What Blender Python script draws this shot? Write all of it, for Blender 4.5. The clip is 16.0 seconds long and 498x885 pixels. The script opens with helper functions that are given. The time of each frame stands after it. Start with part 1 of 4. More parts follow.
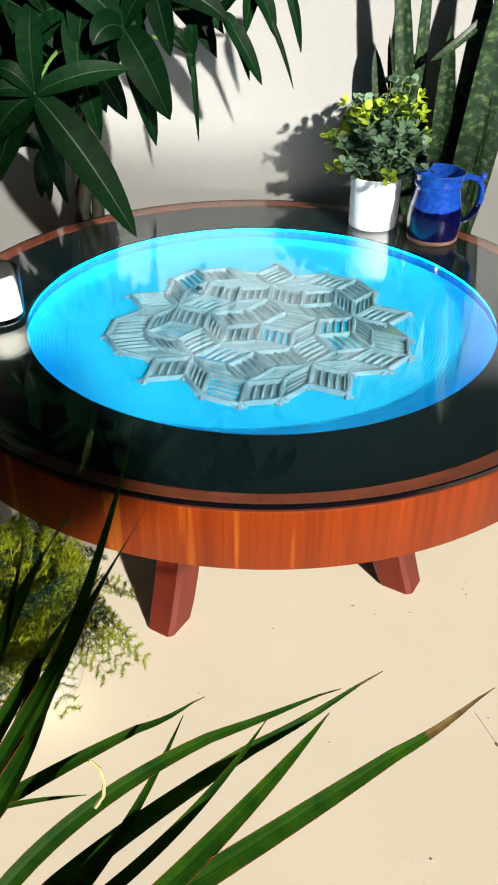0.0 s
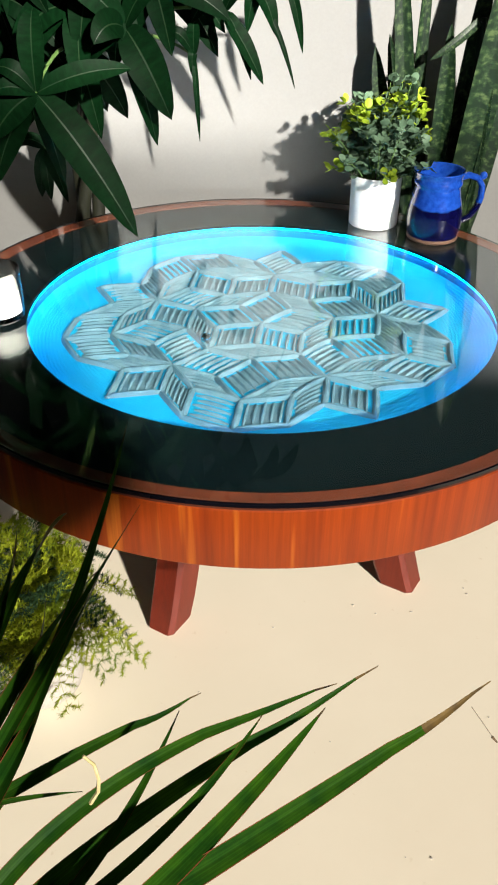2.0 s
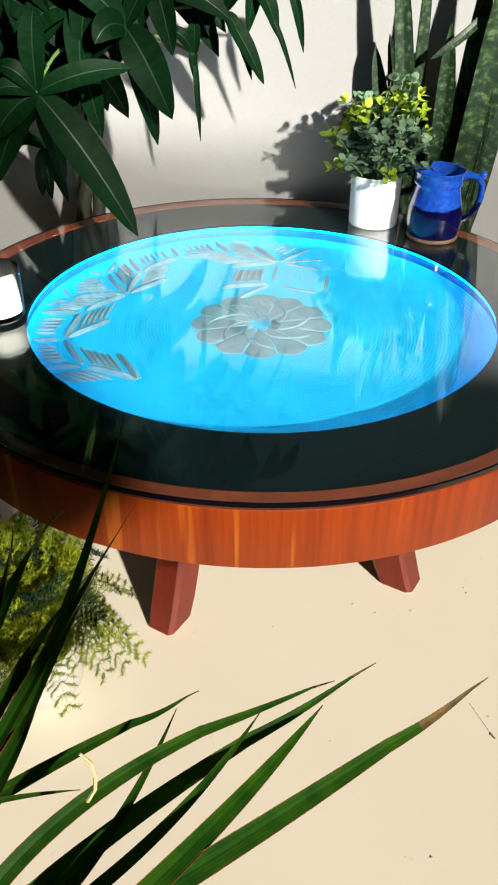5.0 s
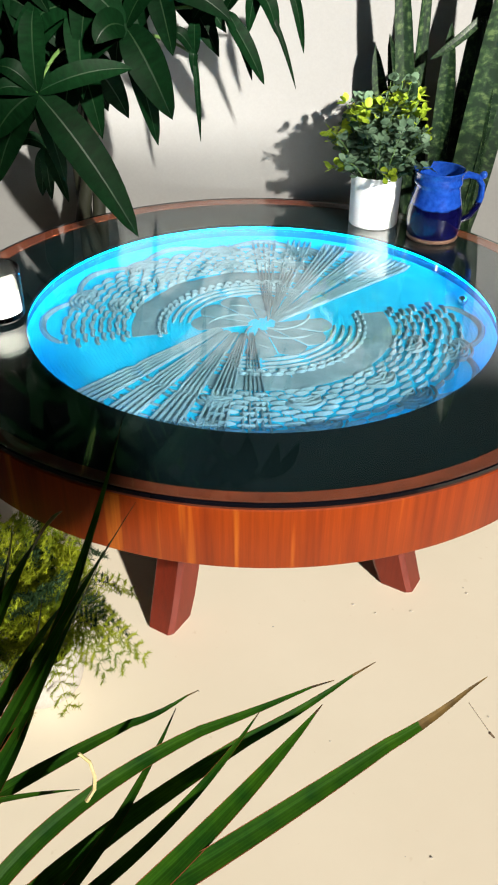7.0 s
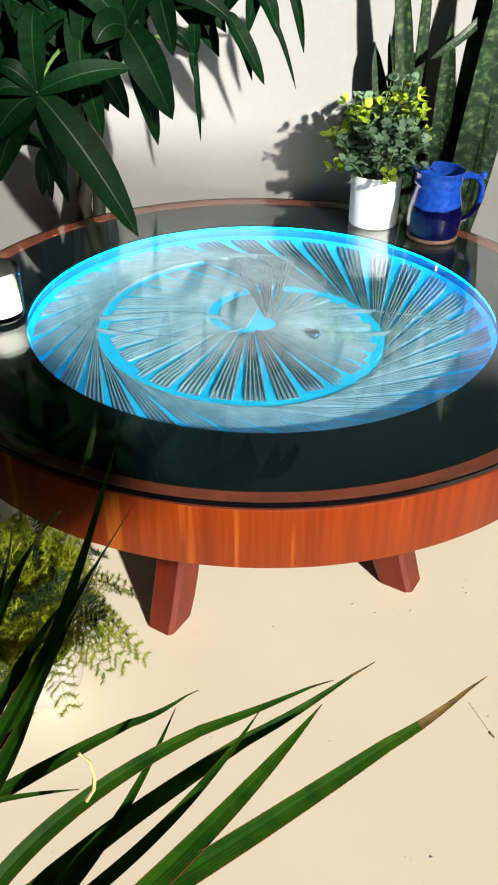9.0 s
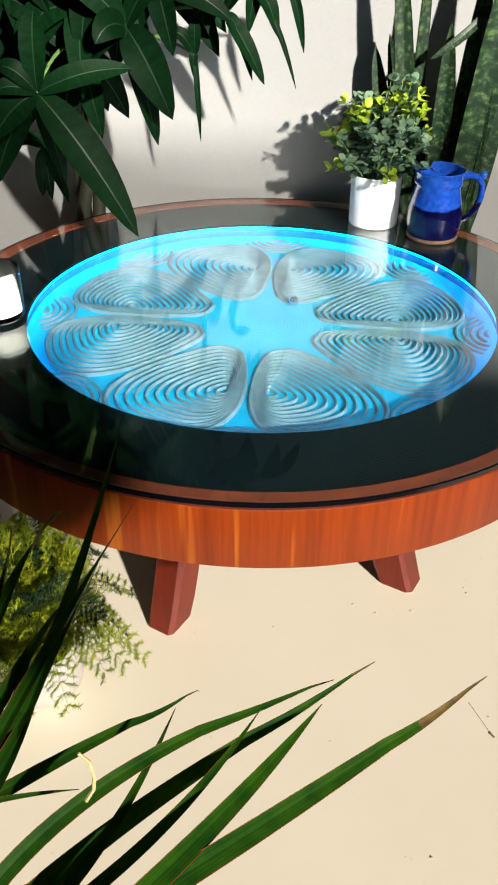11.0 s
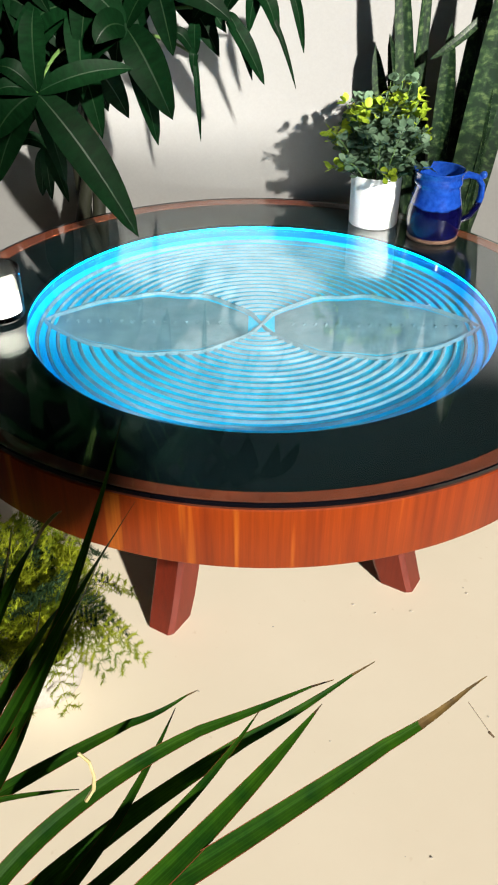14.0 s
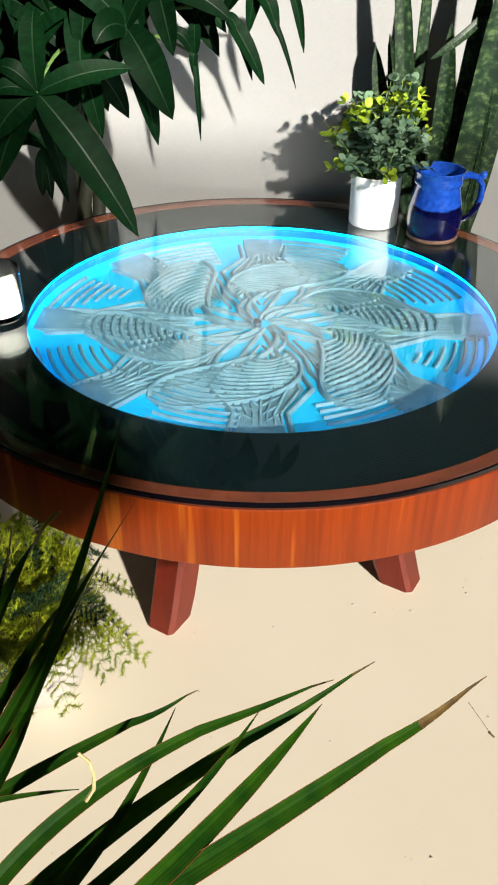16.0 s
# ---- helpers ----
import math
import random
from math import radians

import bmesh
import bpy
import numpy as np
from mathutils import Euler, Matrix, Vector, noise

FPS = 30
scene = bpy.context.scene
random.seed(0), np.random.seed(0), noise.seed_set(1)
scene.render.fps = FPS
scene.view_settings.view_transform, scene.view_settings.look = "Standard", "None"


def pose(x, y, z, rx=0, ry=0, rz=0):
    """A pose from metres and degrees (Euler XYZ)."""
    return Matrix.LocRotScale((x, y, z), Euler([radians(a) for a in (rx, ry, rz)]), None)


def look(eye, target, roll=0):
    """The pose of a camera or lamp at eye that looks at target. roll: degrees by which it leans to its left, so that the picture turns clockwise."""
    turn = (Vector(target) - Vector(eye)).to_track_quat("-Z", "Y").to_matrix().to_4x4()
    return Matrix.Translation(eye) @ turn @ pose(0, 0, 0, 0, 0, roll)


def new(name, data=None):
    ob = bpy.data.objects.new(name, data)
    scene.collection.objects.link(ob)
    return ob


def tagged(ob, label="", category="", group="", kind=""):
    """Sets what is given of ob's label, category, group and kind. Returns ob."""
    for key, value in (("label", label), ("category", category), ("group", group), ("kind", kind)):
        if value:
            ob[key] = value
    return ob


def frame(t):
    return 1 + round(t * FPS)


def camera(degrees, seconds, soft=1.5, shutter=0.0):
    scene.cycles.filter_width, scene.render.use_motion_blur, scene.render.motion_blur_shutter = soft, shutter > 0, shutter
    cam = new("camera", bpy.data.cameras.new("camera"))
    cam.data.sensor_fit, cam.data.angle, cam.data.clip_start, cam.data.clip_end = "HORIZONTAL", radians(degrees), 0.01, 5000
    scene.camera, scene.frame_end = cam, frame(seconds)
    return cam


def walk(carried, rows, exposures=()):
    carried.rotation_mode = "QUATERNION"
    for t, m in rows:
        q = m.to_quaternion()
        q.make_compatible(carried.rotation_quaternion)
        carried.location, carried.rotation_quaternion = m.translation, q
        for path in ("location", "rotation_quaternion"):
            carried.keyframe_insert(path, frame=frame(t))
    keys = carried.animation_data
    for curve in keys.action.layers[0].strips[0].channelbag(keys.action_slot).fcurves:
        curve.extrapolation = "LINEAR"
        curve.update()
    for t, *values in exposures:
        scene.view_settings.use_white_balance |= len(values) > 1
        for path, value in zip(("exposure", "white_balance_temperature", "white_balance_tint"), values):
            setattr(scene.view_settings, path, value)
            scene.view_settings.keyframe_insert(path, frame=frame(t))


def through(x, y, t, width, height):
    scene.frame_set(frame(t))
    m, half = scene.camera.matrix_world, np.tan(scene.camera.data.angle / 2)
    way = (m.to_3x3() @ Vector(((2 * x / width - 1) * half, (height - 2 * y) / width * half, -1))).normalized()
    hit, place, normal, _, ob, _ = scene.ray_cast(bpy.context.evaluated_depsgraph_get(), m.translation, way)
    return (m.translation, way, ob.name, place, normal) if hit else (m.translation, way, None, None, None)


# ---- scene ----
cam = camera(33.18, 16.0, soft=2.0)
EYE = (0.0, -1.192, 1.0016)


def aim(lift):
    """The view from the stand, tipped up by so many degrees."""
    p, y = radians(34.39 - lift), radians(-0.877)
    way = Vector((math.sin(y) * math.cos(p), math.cos(y) * math.cos(p), -math.sin(p)))
    return look(EYE, Vector(EYE) + way, 0.45)


walk(cam, [(0.0, aim(0.11)), (1.5, aim(0.06)), (3.0, aim(0.0)), (16.0, aim(0.0))])

# ---- light ----
SUN_EL, SUN_AZ = 24.5, 29.0          # degrees above the floor, degrees to the right of straight behind the stand
TO_SUN = Vector((math.sin(radians(SUN_AZ)) * math.cos(radians(SUN_EL)), -math.cos(radians(SUN_AZ)) * math.cos(radians(SUN_EL)), math.sin(radians(SUN_EL))))
world = bpy.data.worlds.new("sky")
scene.world = world
world.use_nodes = True
wn = world.node_tree
sky = wn.nodes.new("ShaderNodeTexSky")
sky.sky_type, sky.sun_disc = "NISHITA", False
sky.sun_elevation, sky.sun_rotation = radians(SUN_EL), radians(180 - SUN_AZ)
wn.links.new(sky.outputs[0], wn.nodes["Background"].inputs[0])
wn.nodes["Background"].inputs[1].default_value = 0.014
sun = new("sun", bpy.data.lights.new("sun", "SUN"))
sun.data.energy, sun.data.angle, sun.data.color = 5.0, radians(1.6), (1.0, 0.95, 0.87)
sun.matrix_world = look(TO_SUN * 8, (0, 0, 0))
daylight = new("window_daylight", bpy.data.lights.new("window_daylight", "AREA"))
daylight.data.shape, daylight.data.size, daylight.data.size_y = "RECTANGLE", 1.3, 1.4
daylight.data.energy, daylight.data.color = 0.6, (0.93, 0.97, 1.0)
daylight.matrix_world = look((1.43, -2.14, 1.5), (1.2, 0, 1.0))
scene.view_settings.exposure = 1.77

# ---- materials ----


def shader(name, colour, rough=0.5, metal=0.0, spec=0.5):
    m = bpy.data.materials.new(name)
    m.use_nodes = True
    b = m.node_tree.nodes["Principled BSDF"]
    b.inputs["Base Color"].default_value = (*colour, 1)
    b.inputs["Roughness"].default_value, b.inputs["Metallic"].default_value = rough, metal
    b.inputs["Specular IOR Level"].default_value = spec
    return m, m.node_tree.nodes, m.node_tree.links, b


def coords(n, l, scale=(1, 1, 1)):
    c, mp = n.new("ShaderNodeTexCoord"), n.new("ShaderNodeMapping")
    mp.inputs["Scale"].default_value = scale
    l.new(c.outputs["Object"], mp.inputs["Vector"])
    return mp.outputs["Vector"]


def noise_at(n, l, vec, scale, detail=4.0, rough=0.55):
    t = n.new("ShaderNodeTexNoise")
    t.inputs["Scale"].default_value, t.inputs["Detail"].default_value, t.inputs["Roughness"].default_value = scale, detail, rough
    if vec is not None:
        l.new(vec, t.inputs["Vector"])
    return t.outputs["Fac"]


def ramp(n, l, fac, stops):
    r = n.new("ShaderNodeValToRGB")
    e = r.color_ramp.elements
    while len(e) < len(stops):
        e.new(0.5)
    for i, (p, c) in enumerate(stops):
        e[i].position, e[i].color = p, (*c, 1)
    l.new(fac, r.inputs["Fac"])
    return r.outputs["Color"]


def mix(n, l, fac, a, b, how="MIX"):
    m = n.new("ShaderNodeMix")
    m.data_type, m.blend_type = "RGBA", how
    for sock, val in ((m.inputs[0], fac), (m.inputs[6], a), (m.inputs[7], b)):
        if isinstance(val, (int, float)):
            sock.default_value = val
        elif isinstance(val, tuple):
            sock.default_value = (*val, 1)
        else:
            l.new(val, sock)
    return m.outputs[2]


def bump(n, l, b, height, strength, dist):
    k = n.new("ShaderNodeBump")
    k.inputs["Strength"].default_value, k.inputs["Distance"].default_value = strength, dist
    l.new(height, k.inputs["Height"])
    l.new(k.outputs["Normal"], b.inputs["Normal"])


def mottled(name, c0, c1, scale, rough, spec=0.5, fine=300.0, relief=0.0004, stretch=(1, 1, 1), metal=0.0, grain=0.12):
    """Two tones in soft patches, with a fine grain."""
    m, n, l, b = shader(name, c0, rough, metal, spec)
    v = coords(n, l, stretch)
    big, small = noise_at(n, l, v, scale), noise_at(n, l, v, fine, 3.0)
    col = ramp(n, l, big, [(0.3, c0), (0.7, c1)])
    col = mix(n, l, grain, col, ramp(n, l, small, [(0.35, (0.25, 0.25, 0.25)), (0.65, (0.95, 0.95, 0.95))]), "OVERLAY")
    l.new(col, b.inputs["Base Color"])
    if relief:
        bump(n, l, b, small, 0.35, relief)
    return m


PAINT = mottled("wall_paint", (0.176, 0.175, 0.170), (0.190, 0.189, 0.183), 2.5, 0.75, 0.3, 220.0, 0.0003, grain=0.03)
# unseen walls and ceiling, coloured dark to keep bounced light low
ROOM = mottled("low_bounce_paint", (0.11, 0.105, 0.10), (0.13, 0.125, 0.12), 2.0, 0.8, 0.3)
CEIL = mottled("ceiling_paint", (0.14, 0.14, 0.135), (0.16, 0.16, 0.155), 3.0, 0.8, 0.3)


def floor_material():
    m, n, l, b = shader("painted_floor", (0.74, 0.66, 0.54), 0.38)
    v = coords(n, l)
    col = ramp(n, l, noise_at(n, l, v, 1.6, 5.0), [(0.3, (0.78, 0.69, 0.545)), (0.7, (0.84, 0.755, 0.61))])
    specks = ramp(n, l, noise_at(n, l, v, 55.0, 2.0), [(0.70, (1, 1, 1)), (0.78, (0.86, 0.82, 0.76))])
    col = mix(n, l, 0.7, col, specks, "MULTIPLY")
    l.new(col, b.inputs["Base Color"])
    l.new(ramp(n, l, noise_at(n, l, v, 7.0, 5.0), [(0.3, (0.3, 0.3, 0.3)), (0.7, (0.5, 0.5, 0.5))]), b.inputs["Roughness"])
    bump(n, l, b, noise_at(n, l, v, 26.0, 4.0), 0.25, 0.001)
    return m


FLOOR = floor_material()


def wood_material(name, dark, mid, light, along, gloss):
    """Polished hardwood; along: how the grain is drawn out in x, y and z."""
    m, n, l, b = shader(name, mid, gloss, 0.0, 0.25)
    v = coords(n, l, along)
    broad, fine = noise_at(n, l, v, 1.0, 3.0, 0.5), noise_at(n, l, v, 6.0, 6.0, 0.7)
    col = ramp(n, l, broad, [(0.28, dark), (0.5, mid), (0.62, mid), (0.69, light), (0.73, mid)])
    col = mix(n, l, 0.35, col, ramp(n, l, fine, [(0.3, (0.2, 0.2, 0.2)), (0.7, (0.8, 0.8, 0.8))]), "OVERLAY")
    l.new(col, b.inputs["Base Color"])
    b.inputs["Coat Weight"].default_value, b.inputs["Coat Roughness"].default_value = 0.08, 0.15
    bump(n, l, b, fine, 0.12, 0.0004)
    return m


VENEER = wood_material("mahogany_veneer", (0.15, 0.016, 0.0015), (0.25, 0.034, 0.002), (0.46, 0.115, 0.010), (34, 34, 1.0), 0.5)
MAHOGANY = wood_material("solid_mahogany", (0.09, 0.010, 0.004), (0.13, 0.015, 0.006), (0.17, 0.024, 0.010), (22, 22, 2.5), 0.42)
RIMWOOD = wood_material("rim_mahogany", (0.10, 0.022, 0.009), (0.13, 0.030, 0.012), (0.16, 0.042, 0.016), (12, 12, 12), 0.45)
BLACK = mottled("black_lacquer", (0.0022, 0.0060, 0.0068), (0.0034, 0.0078, 0.0088), 6.0, 0.3, 0.04)
EDGE = shader("dark_glass_edge", (0.003, 0.003, 0.005), 0.10)[0]


def glass_material(name, tint, ior=1.5):
    m, n, l, b = shader(name, tint, 0.0)
    b.inputs["Transmission Weight"].default_value, b.inputs["IOR"].default_value = 1.0, ior
    return m


GLASS = glass_material("table_glass", (0.90, 0.97, 0.98), 1.47)
JAR = glass_material("jar_glass", (0.97, 0.99, 0.98))


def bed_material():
    """Smooth sand, LED blue put into its colour, with earlier passes' faint circular combing."""
    m, n, l, b = shader("led_tinted_sand", (0.03, 0.42, 0.66), 0.95, 0.0, 0.05)
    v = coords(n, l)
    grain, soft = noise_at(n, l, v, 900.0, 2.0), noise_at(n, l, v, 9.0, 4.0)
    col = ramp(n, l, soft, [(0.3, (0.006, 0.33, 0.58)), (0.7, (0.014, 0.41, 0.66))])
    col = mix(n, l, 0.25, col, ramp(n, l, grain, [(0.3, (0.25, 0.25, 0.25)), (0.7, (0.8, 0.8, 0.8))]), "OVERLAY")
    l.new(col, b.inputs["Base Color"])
    w = n.new("ShaderNodeTexWave")
    w.wave_type, w.rings_direction = "RINGS", "Z"
    w.inputs["Scale"].default_value, w.inputs["Distortion"].default_value = 60.0, 3.0
    l.new(v, w.inputs["Vector"])
    both = mix(n, l, 0.5, w.outputs["Color"], grain)
    bump(n, l, b, both, 0.5, 0.0012)
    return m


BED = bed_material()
# heaped sand: greyer, with less of the LED's blue put into its colour
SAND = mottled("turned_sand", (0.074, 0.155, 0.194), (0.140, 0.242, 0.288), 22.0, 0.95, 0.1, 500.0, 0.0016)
LED = bpy.data.materials.new("led_glow")
LED.use_nodes = True
LED.node_tree.nodes.remove(LED.node_tree.nodes["Principled BSDF"])
glow = LED.node_tree.nodes.new("ShaderNodeEmission")
glow.inputs[0].default_value, glow.inputs[1].default_value = (0.0, 0.44, 0.95, 1), 7.0
LED.node_tree.links.new(glow.outputs[0], LED.node_tree.nodes["Material Output"].inputs[0])
BASIN_WALL = mottled("basin_wall", (0.006, 0.13, 0.30), (0.012, 0.17, 0.36), 12.0, 0.4)
STEEL = mottled("polished_steel", (0.62, 0.64, 0.66), (0.7, 0.7, 0.7), 30.0, 0.08, 0.5, 200.0, 0.0, metal=1.0)
POT_WHITE = mottled("matt_white_ceramic", (0.80, 0.80, 0.79), (0.85, 0.85, 0.84), 15.0, 0.45, 0.5, 300.0, 0.0002)
POT_CREAM = mottled("cream_ceramic", (0.38, 0.35, 0.31), (0.43, 0.40, 0.36), 12.0, 0.75)
POT_DARK = mottled("dark_plastic", (0.02, 0.02, 0.02), (0.035, 0.033, 0.03), 9.0, 0.5)
SOIL = mottled("potting_soil", (0.02, 0.014, 0.01), (0.06, 0.045, 0.03), 60.0, 0.95, 0.2, 300.0, 0.004)
WAX = mottled("white_wax", (0.70, 0.68, 0.63), (0.74, 0.72, 0.67), 20.0, 0.5, 0.4)
WICK = mottled("burnt_wick", (0.02, 0.02, 0.02), (0.06, 0.05, 0.04), 200.0, 0.9)
DRY_CURL = mottled("straw", (0.45, 0.36, 0.14), (0.62, 0.52, 0.28), 60.0, 0.8)
TWIG = mottled("dry_twig", (0.06, 0.035, 0.015), (0.14, 0.09, 0.05), 90.0, 0.9)


def leaf_coords(n, l, scale):
    """Across and along the blade."""
    c, mp = n.new("ShaderNodeUVMap"), n.new("ShaderNodeMapping")
    mp.inputs["Scale"].default_value = scale
    l.new(c.outputs["UV"], mp.inputs["Vector"])
    return mp.outputs["Vector"]


def leaf_material(name, c0, c1, scale, rough, stretch=(1, 1, 1), through=0.15, spec=0.18, veins=None, vein=0.75):
    m, n, l, b = shader(name, c0, rough, 0.0, spec)
    v = coords(n, l, stretch)
    info = n.new("ShaderNodeObjectInfo")
    col = ramp(n, l, noise_at(n, l, v, scale, 4.0), [(0.3, c0), (0.7, c1)])
    if veins:
        lines = noise_at(n, l, leaf_coords(n, l, veins), 1.0, 3.0, 0.6)
        col = mix(n, l, vein, col, ramp(n, l, lines, [(0.35, (0.12, 0.12, 0.12)), (0.65, (0.9, 0.9, 0.9))]), "OVERLAY")
    vary = n.new("ShaderNodeHueSaturation")
    rnd = n.new("ShaderNodeMapRange")
    rnd.inputs[3].default_value, rnd.inputs[4].default_value = 0.75, 1.25
    l.new(info.outputs["Random"], rnd.inputs[0])
    l.new(rnd.outputs[0], vary.inputs["Value"])
    l.new(col, vary.inputs["Color"])
    l.new(vary.outputs[0], b.inputs["Base Color"])
    bump(n, l, b, noise_at(n, l, v, scale * 5, 3.0), 0.25, 0.001)
    if through:
        tr, mx = n.new("ShaderNodeBsdfTranslucent"), n.new("ShaderNodeMixShader")
        l.new(vary.outputs[0], tr.inputs["Color"])
        mx.inputs[0].default_value = through
        l.new(b.outputs[0], mx.inputs[1])
        l.new(tr.outputs[0], mx.inputs[2])
        l.new(mx.outputs[0], n["Material Output"].inputs[0])
    return m


# dark green leaves, lowered to near black: their shade is put into the colour
PACHIRA = leaf_material("shaded_broad_leaf", (0.0008, 0.0070, 0.0020), (0.0018, 0.0115, 0.0032), 9.0, 0.5, spec=0.03, veins=(0.8, 18, 1), vein=0.3)
PACHIRA_RIB = leaf_material("shaded_leaf_rib", (0.0025, 0.013, 0.004), (0.006, 0.019, 0.005), 30.0, 0.5, through=0.0)
DRAC = leaf_material("sword_leaf", (0.006, 0.034, 0.004), (0.024, 0.074, 0.004), 30.0, 0.5, through=0.3, spec=0.05, veins=(7, 1.0, 1), vein=0.45)
DRAC_EDGE = leaf_material("maroon_leaf_margin", (0.10, 0.025, 0.012), (0.16, 0.05, 0.02), 40.0, 0.5, through=0.0)
DRAC_DRY = leaf_material("dry_leaf_tip", (0.02, 0.012, 0.008), (0.14, 0.085, 0.02), 45.0, 0.7, through=0.0)
FERN = leaf_material("fern_needles", (0.11, 0.19, 0.012), (0.44, 0.47, 0.025), 22.0, 0.6, through=0.3)
# darker copy of the needles: shade in the fern's gaps put into the colour
FERN_SHADE = leaf_material("shaded_fern_needles", (0.012, 0.035, 0.012), (0.04, 0.08, 0.03), 30.0, 0.6, through=0.15)
EUCA = leaf_material("grey_green_leaf", (0.06, 0.115, 0.070), (0.12, 0.185, 0.115), 40.0, 0.5)
EUCA_NEW = leaf_material("lime_leaf", (0.20, 0.30, 0.015), (0.32, 0.42, 0.04), 40.0, 0.5, through=0.25)
BARK = mottled("green_brown_bark", (0.006, 0.007, 0.003), (0.014, 0.015, 0.006), 30.0, 0.75, 0.3, 200.0, 0.002, (1, 1, 0.3))
STEM = leaf_material("green_stem", (0.06, 0.12, 0.03), (0.10, 0.17, 0.05), 30.0, 0.5, through=0.0)


def snake_material():
    """Dark green blade with ragged pale cross bands."""
    m, n, l, b = shader("banded_leaf", (0.03, 0.08, 0.03), 0.45, 0.0, 0.2)
    bands = noise_at(n, l, leaf_coords(n, l, (1.3, 42, 1)), 1.0, 5.0, 0.65)
    col = ramp(n, l, bands, [(0.46, (0.004, 0.012, 0.005)), (0.55, (0.012, 0.028, 0.010)), (0.64, (0.042, 0.066, 0.024))])
    l.new(col, b.inputs["Base Color"])
    bump(n, l, b, bands, 0.2, 0.001)
    return m


SNAKE_LEAF = snake_material()


def glaze_material():
    """Two dipped glazes: pale blue above a wavy line, cobalt below."""
    m, n, l, b = shader("blue_glaze", (0.01, 0.01, 0.2), 0.12)
    c, sep = n.new("ShaderNodeTexCoord"), n.new("ShaderNodeSeparateXYZ")
    l.new(c.outputs["Object"], sep.inputs[0])
    wob = n.new("ShaderNodeMath")
    wob.operation = "MULTIPLY_ADD"
    wob.inputs[1].default_value = 0.018
    l.new(noise_at(n, l, c.outputs["Object"], 28.0, 2.0), wob.inputs[0])
    l.new(sep.outputs["Z"], wob.inputs[2])
    t = ramp(n, l, wob.outputs[0], [(0.0715, (0, 0, 0)), (0.0735, (1, 1, 1))])
    sp = noise_at(n, l, c.outputs["Object"], 120.0, 5.0)
    pale = ramp(n, l, sp, [(0.3, (0.004, 0.032, 0.24)), (0.7, (0.014, 0.07, 0.38))])
    deep = ramp(n, l, sp, [(0.3, (0.001, 0.001, 0.016)), (0.7, (0.002, 0.002, 0.038))])
    l.new(mix(n, l, t, deep, pale), b.inputs["Base Color"])
    b.inputs["Coat Weight"].default_value = 0.5
    b.inputs["Coat Roughness"].default_value = 0.05
    return m


GLAZE = glaze_material()
CLAY = mottled("bare_stoneware", (0.07, 0.035, 0.02), (0.12, 0.06, 0.035), 60.0, 0.8)


def dim_pane_material(name, keep):
    """A thin pane added to dim the sun; keep: the share of light that passes."""
    m, n, l, b = shader(name, (1, 1, 1), 0.02)
    t, mx = n.new("ShaderNodeBsdfTransparent"), n.new("ShaderNodeMixShader")
    t.inputs[0].default_value = (keep, keep, keep * 0.99, 1)
    mx.inputs[0].default_value = 0.94
    l.new(b.outputs[0], mx.inputs[1])
    l.new(t.outputs[0], mx.inputs[2])
    l.new(mx.outputs[0], n["Material Output"].inputs[0])
    return m


DIM_PANE = dim_pane_material("sun_dimming_pane", 0.72)
FRAME_WHITE = mottled("window_frame_paint", (0.78, 0.78, 0.77), (0.82, 0.82, 0.81), 6.0, 0.4)

# ---- shapes ----


def mesh_of(name, bm, *mats, smooth=True):
    me = bpy.data.meshes.new(name)
    bm.to_mesh(me)
    bm.free()
    for m in mats:
        me.materials.append(m)
    if smooth:
        for f in me.polygons:
            f.use_smooth = True
        me.set_sharp_from_angle(angle=radians(38))
    return me


def part(name, bm, material, parent, label="", smooth=True):
    mats = material if isinstance(material, (list, tuple)) else (material,)
    if name not in ("leaf", "frond", "sprig"):
        bmesh.ops.recalc_face_normals(bm, faces=bm.faces)
    ob = new(name, mesh_of(name, bm, *mats, smooth=smooth))
    ob.parent = parent
    if label:
        tagged(ob, label)
    return ob


def thing(name, at, label, category, group="", kind=""):
    ob = new(name)
    ob.location = at
    return tagged(ob, label, category, group, kind)


def box(bm, lo, hi):
    vs = [bm.verts.new((x, y, z)) for x in (lo[0], hi[0]) for y in (lo[1], hi[1]) for z in (lo[2], hi[2])]
    for a in ((0, 1, 3, 2), (4, 6, 7, 5), (0, 4, 5, 1), (2, 3, 7, 6), (0, 2, 6, 4), (1, 5, 7, 3)):
        bm.faces.new([vs[i] for i in a])
    return vs


def turned(bm, profile, steps=64, mat=0, closed=False):
    """Turn a profile of (radius, height) round the upright axis; closed: it ends where it began."""
    rings = []
    for r, z in profile:
        if r < 1e-6:
            rings.append([bm.verts.new((0, 0, z))])
        else:
            rings.append([bm.verts.new((r * math.cos(2 * math.pi * k / steps), r * math.sin(2 * math.pi * k / steps), z)) for k in range(steps)])
    pairs = list(zip(rings, rings[1:])) + ([(rings[-1], rings[0])] if closed else [])
    for a, b in pairs:
        for k in range(steps):
            j = (k + 1) % steps
            q = [a[k % len(a)], a[j % len(a)], b[j % len(b)], b[k % len(b)]]
            q = list(dict.fromkeys(q))
            if len(q) > 2:
                bm.faces.new(q).material_index = mat
    return rings


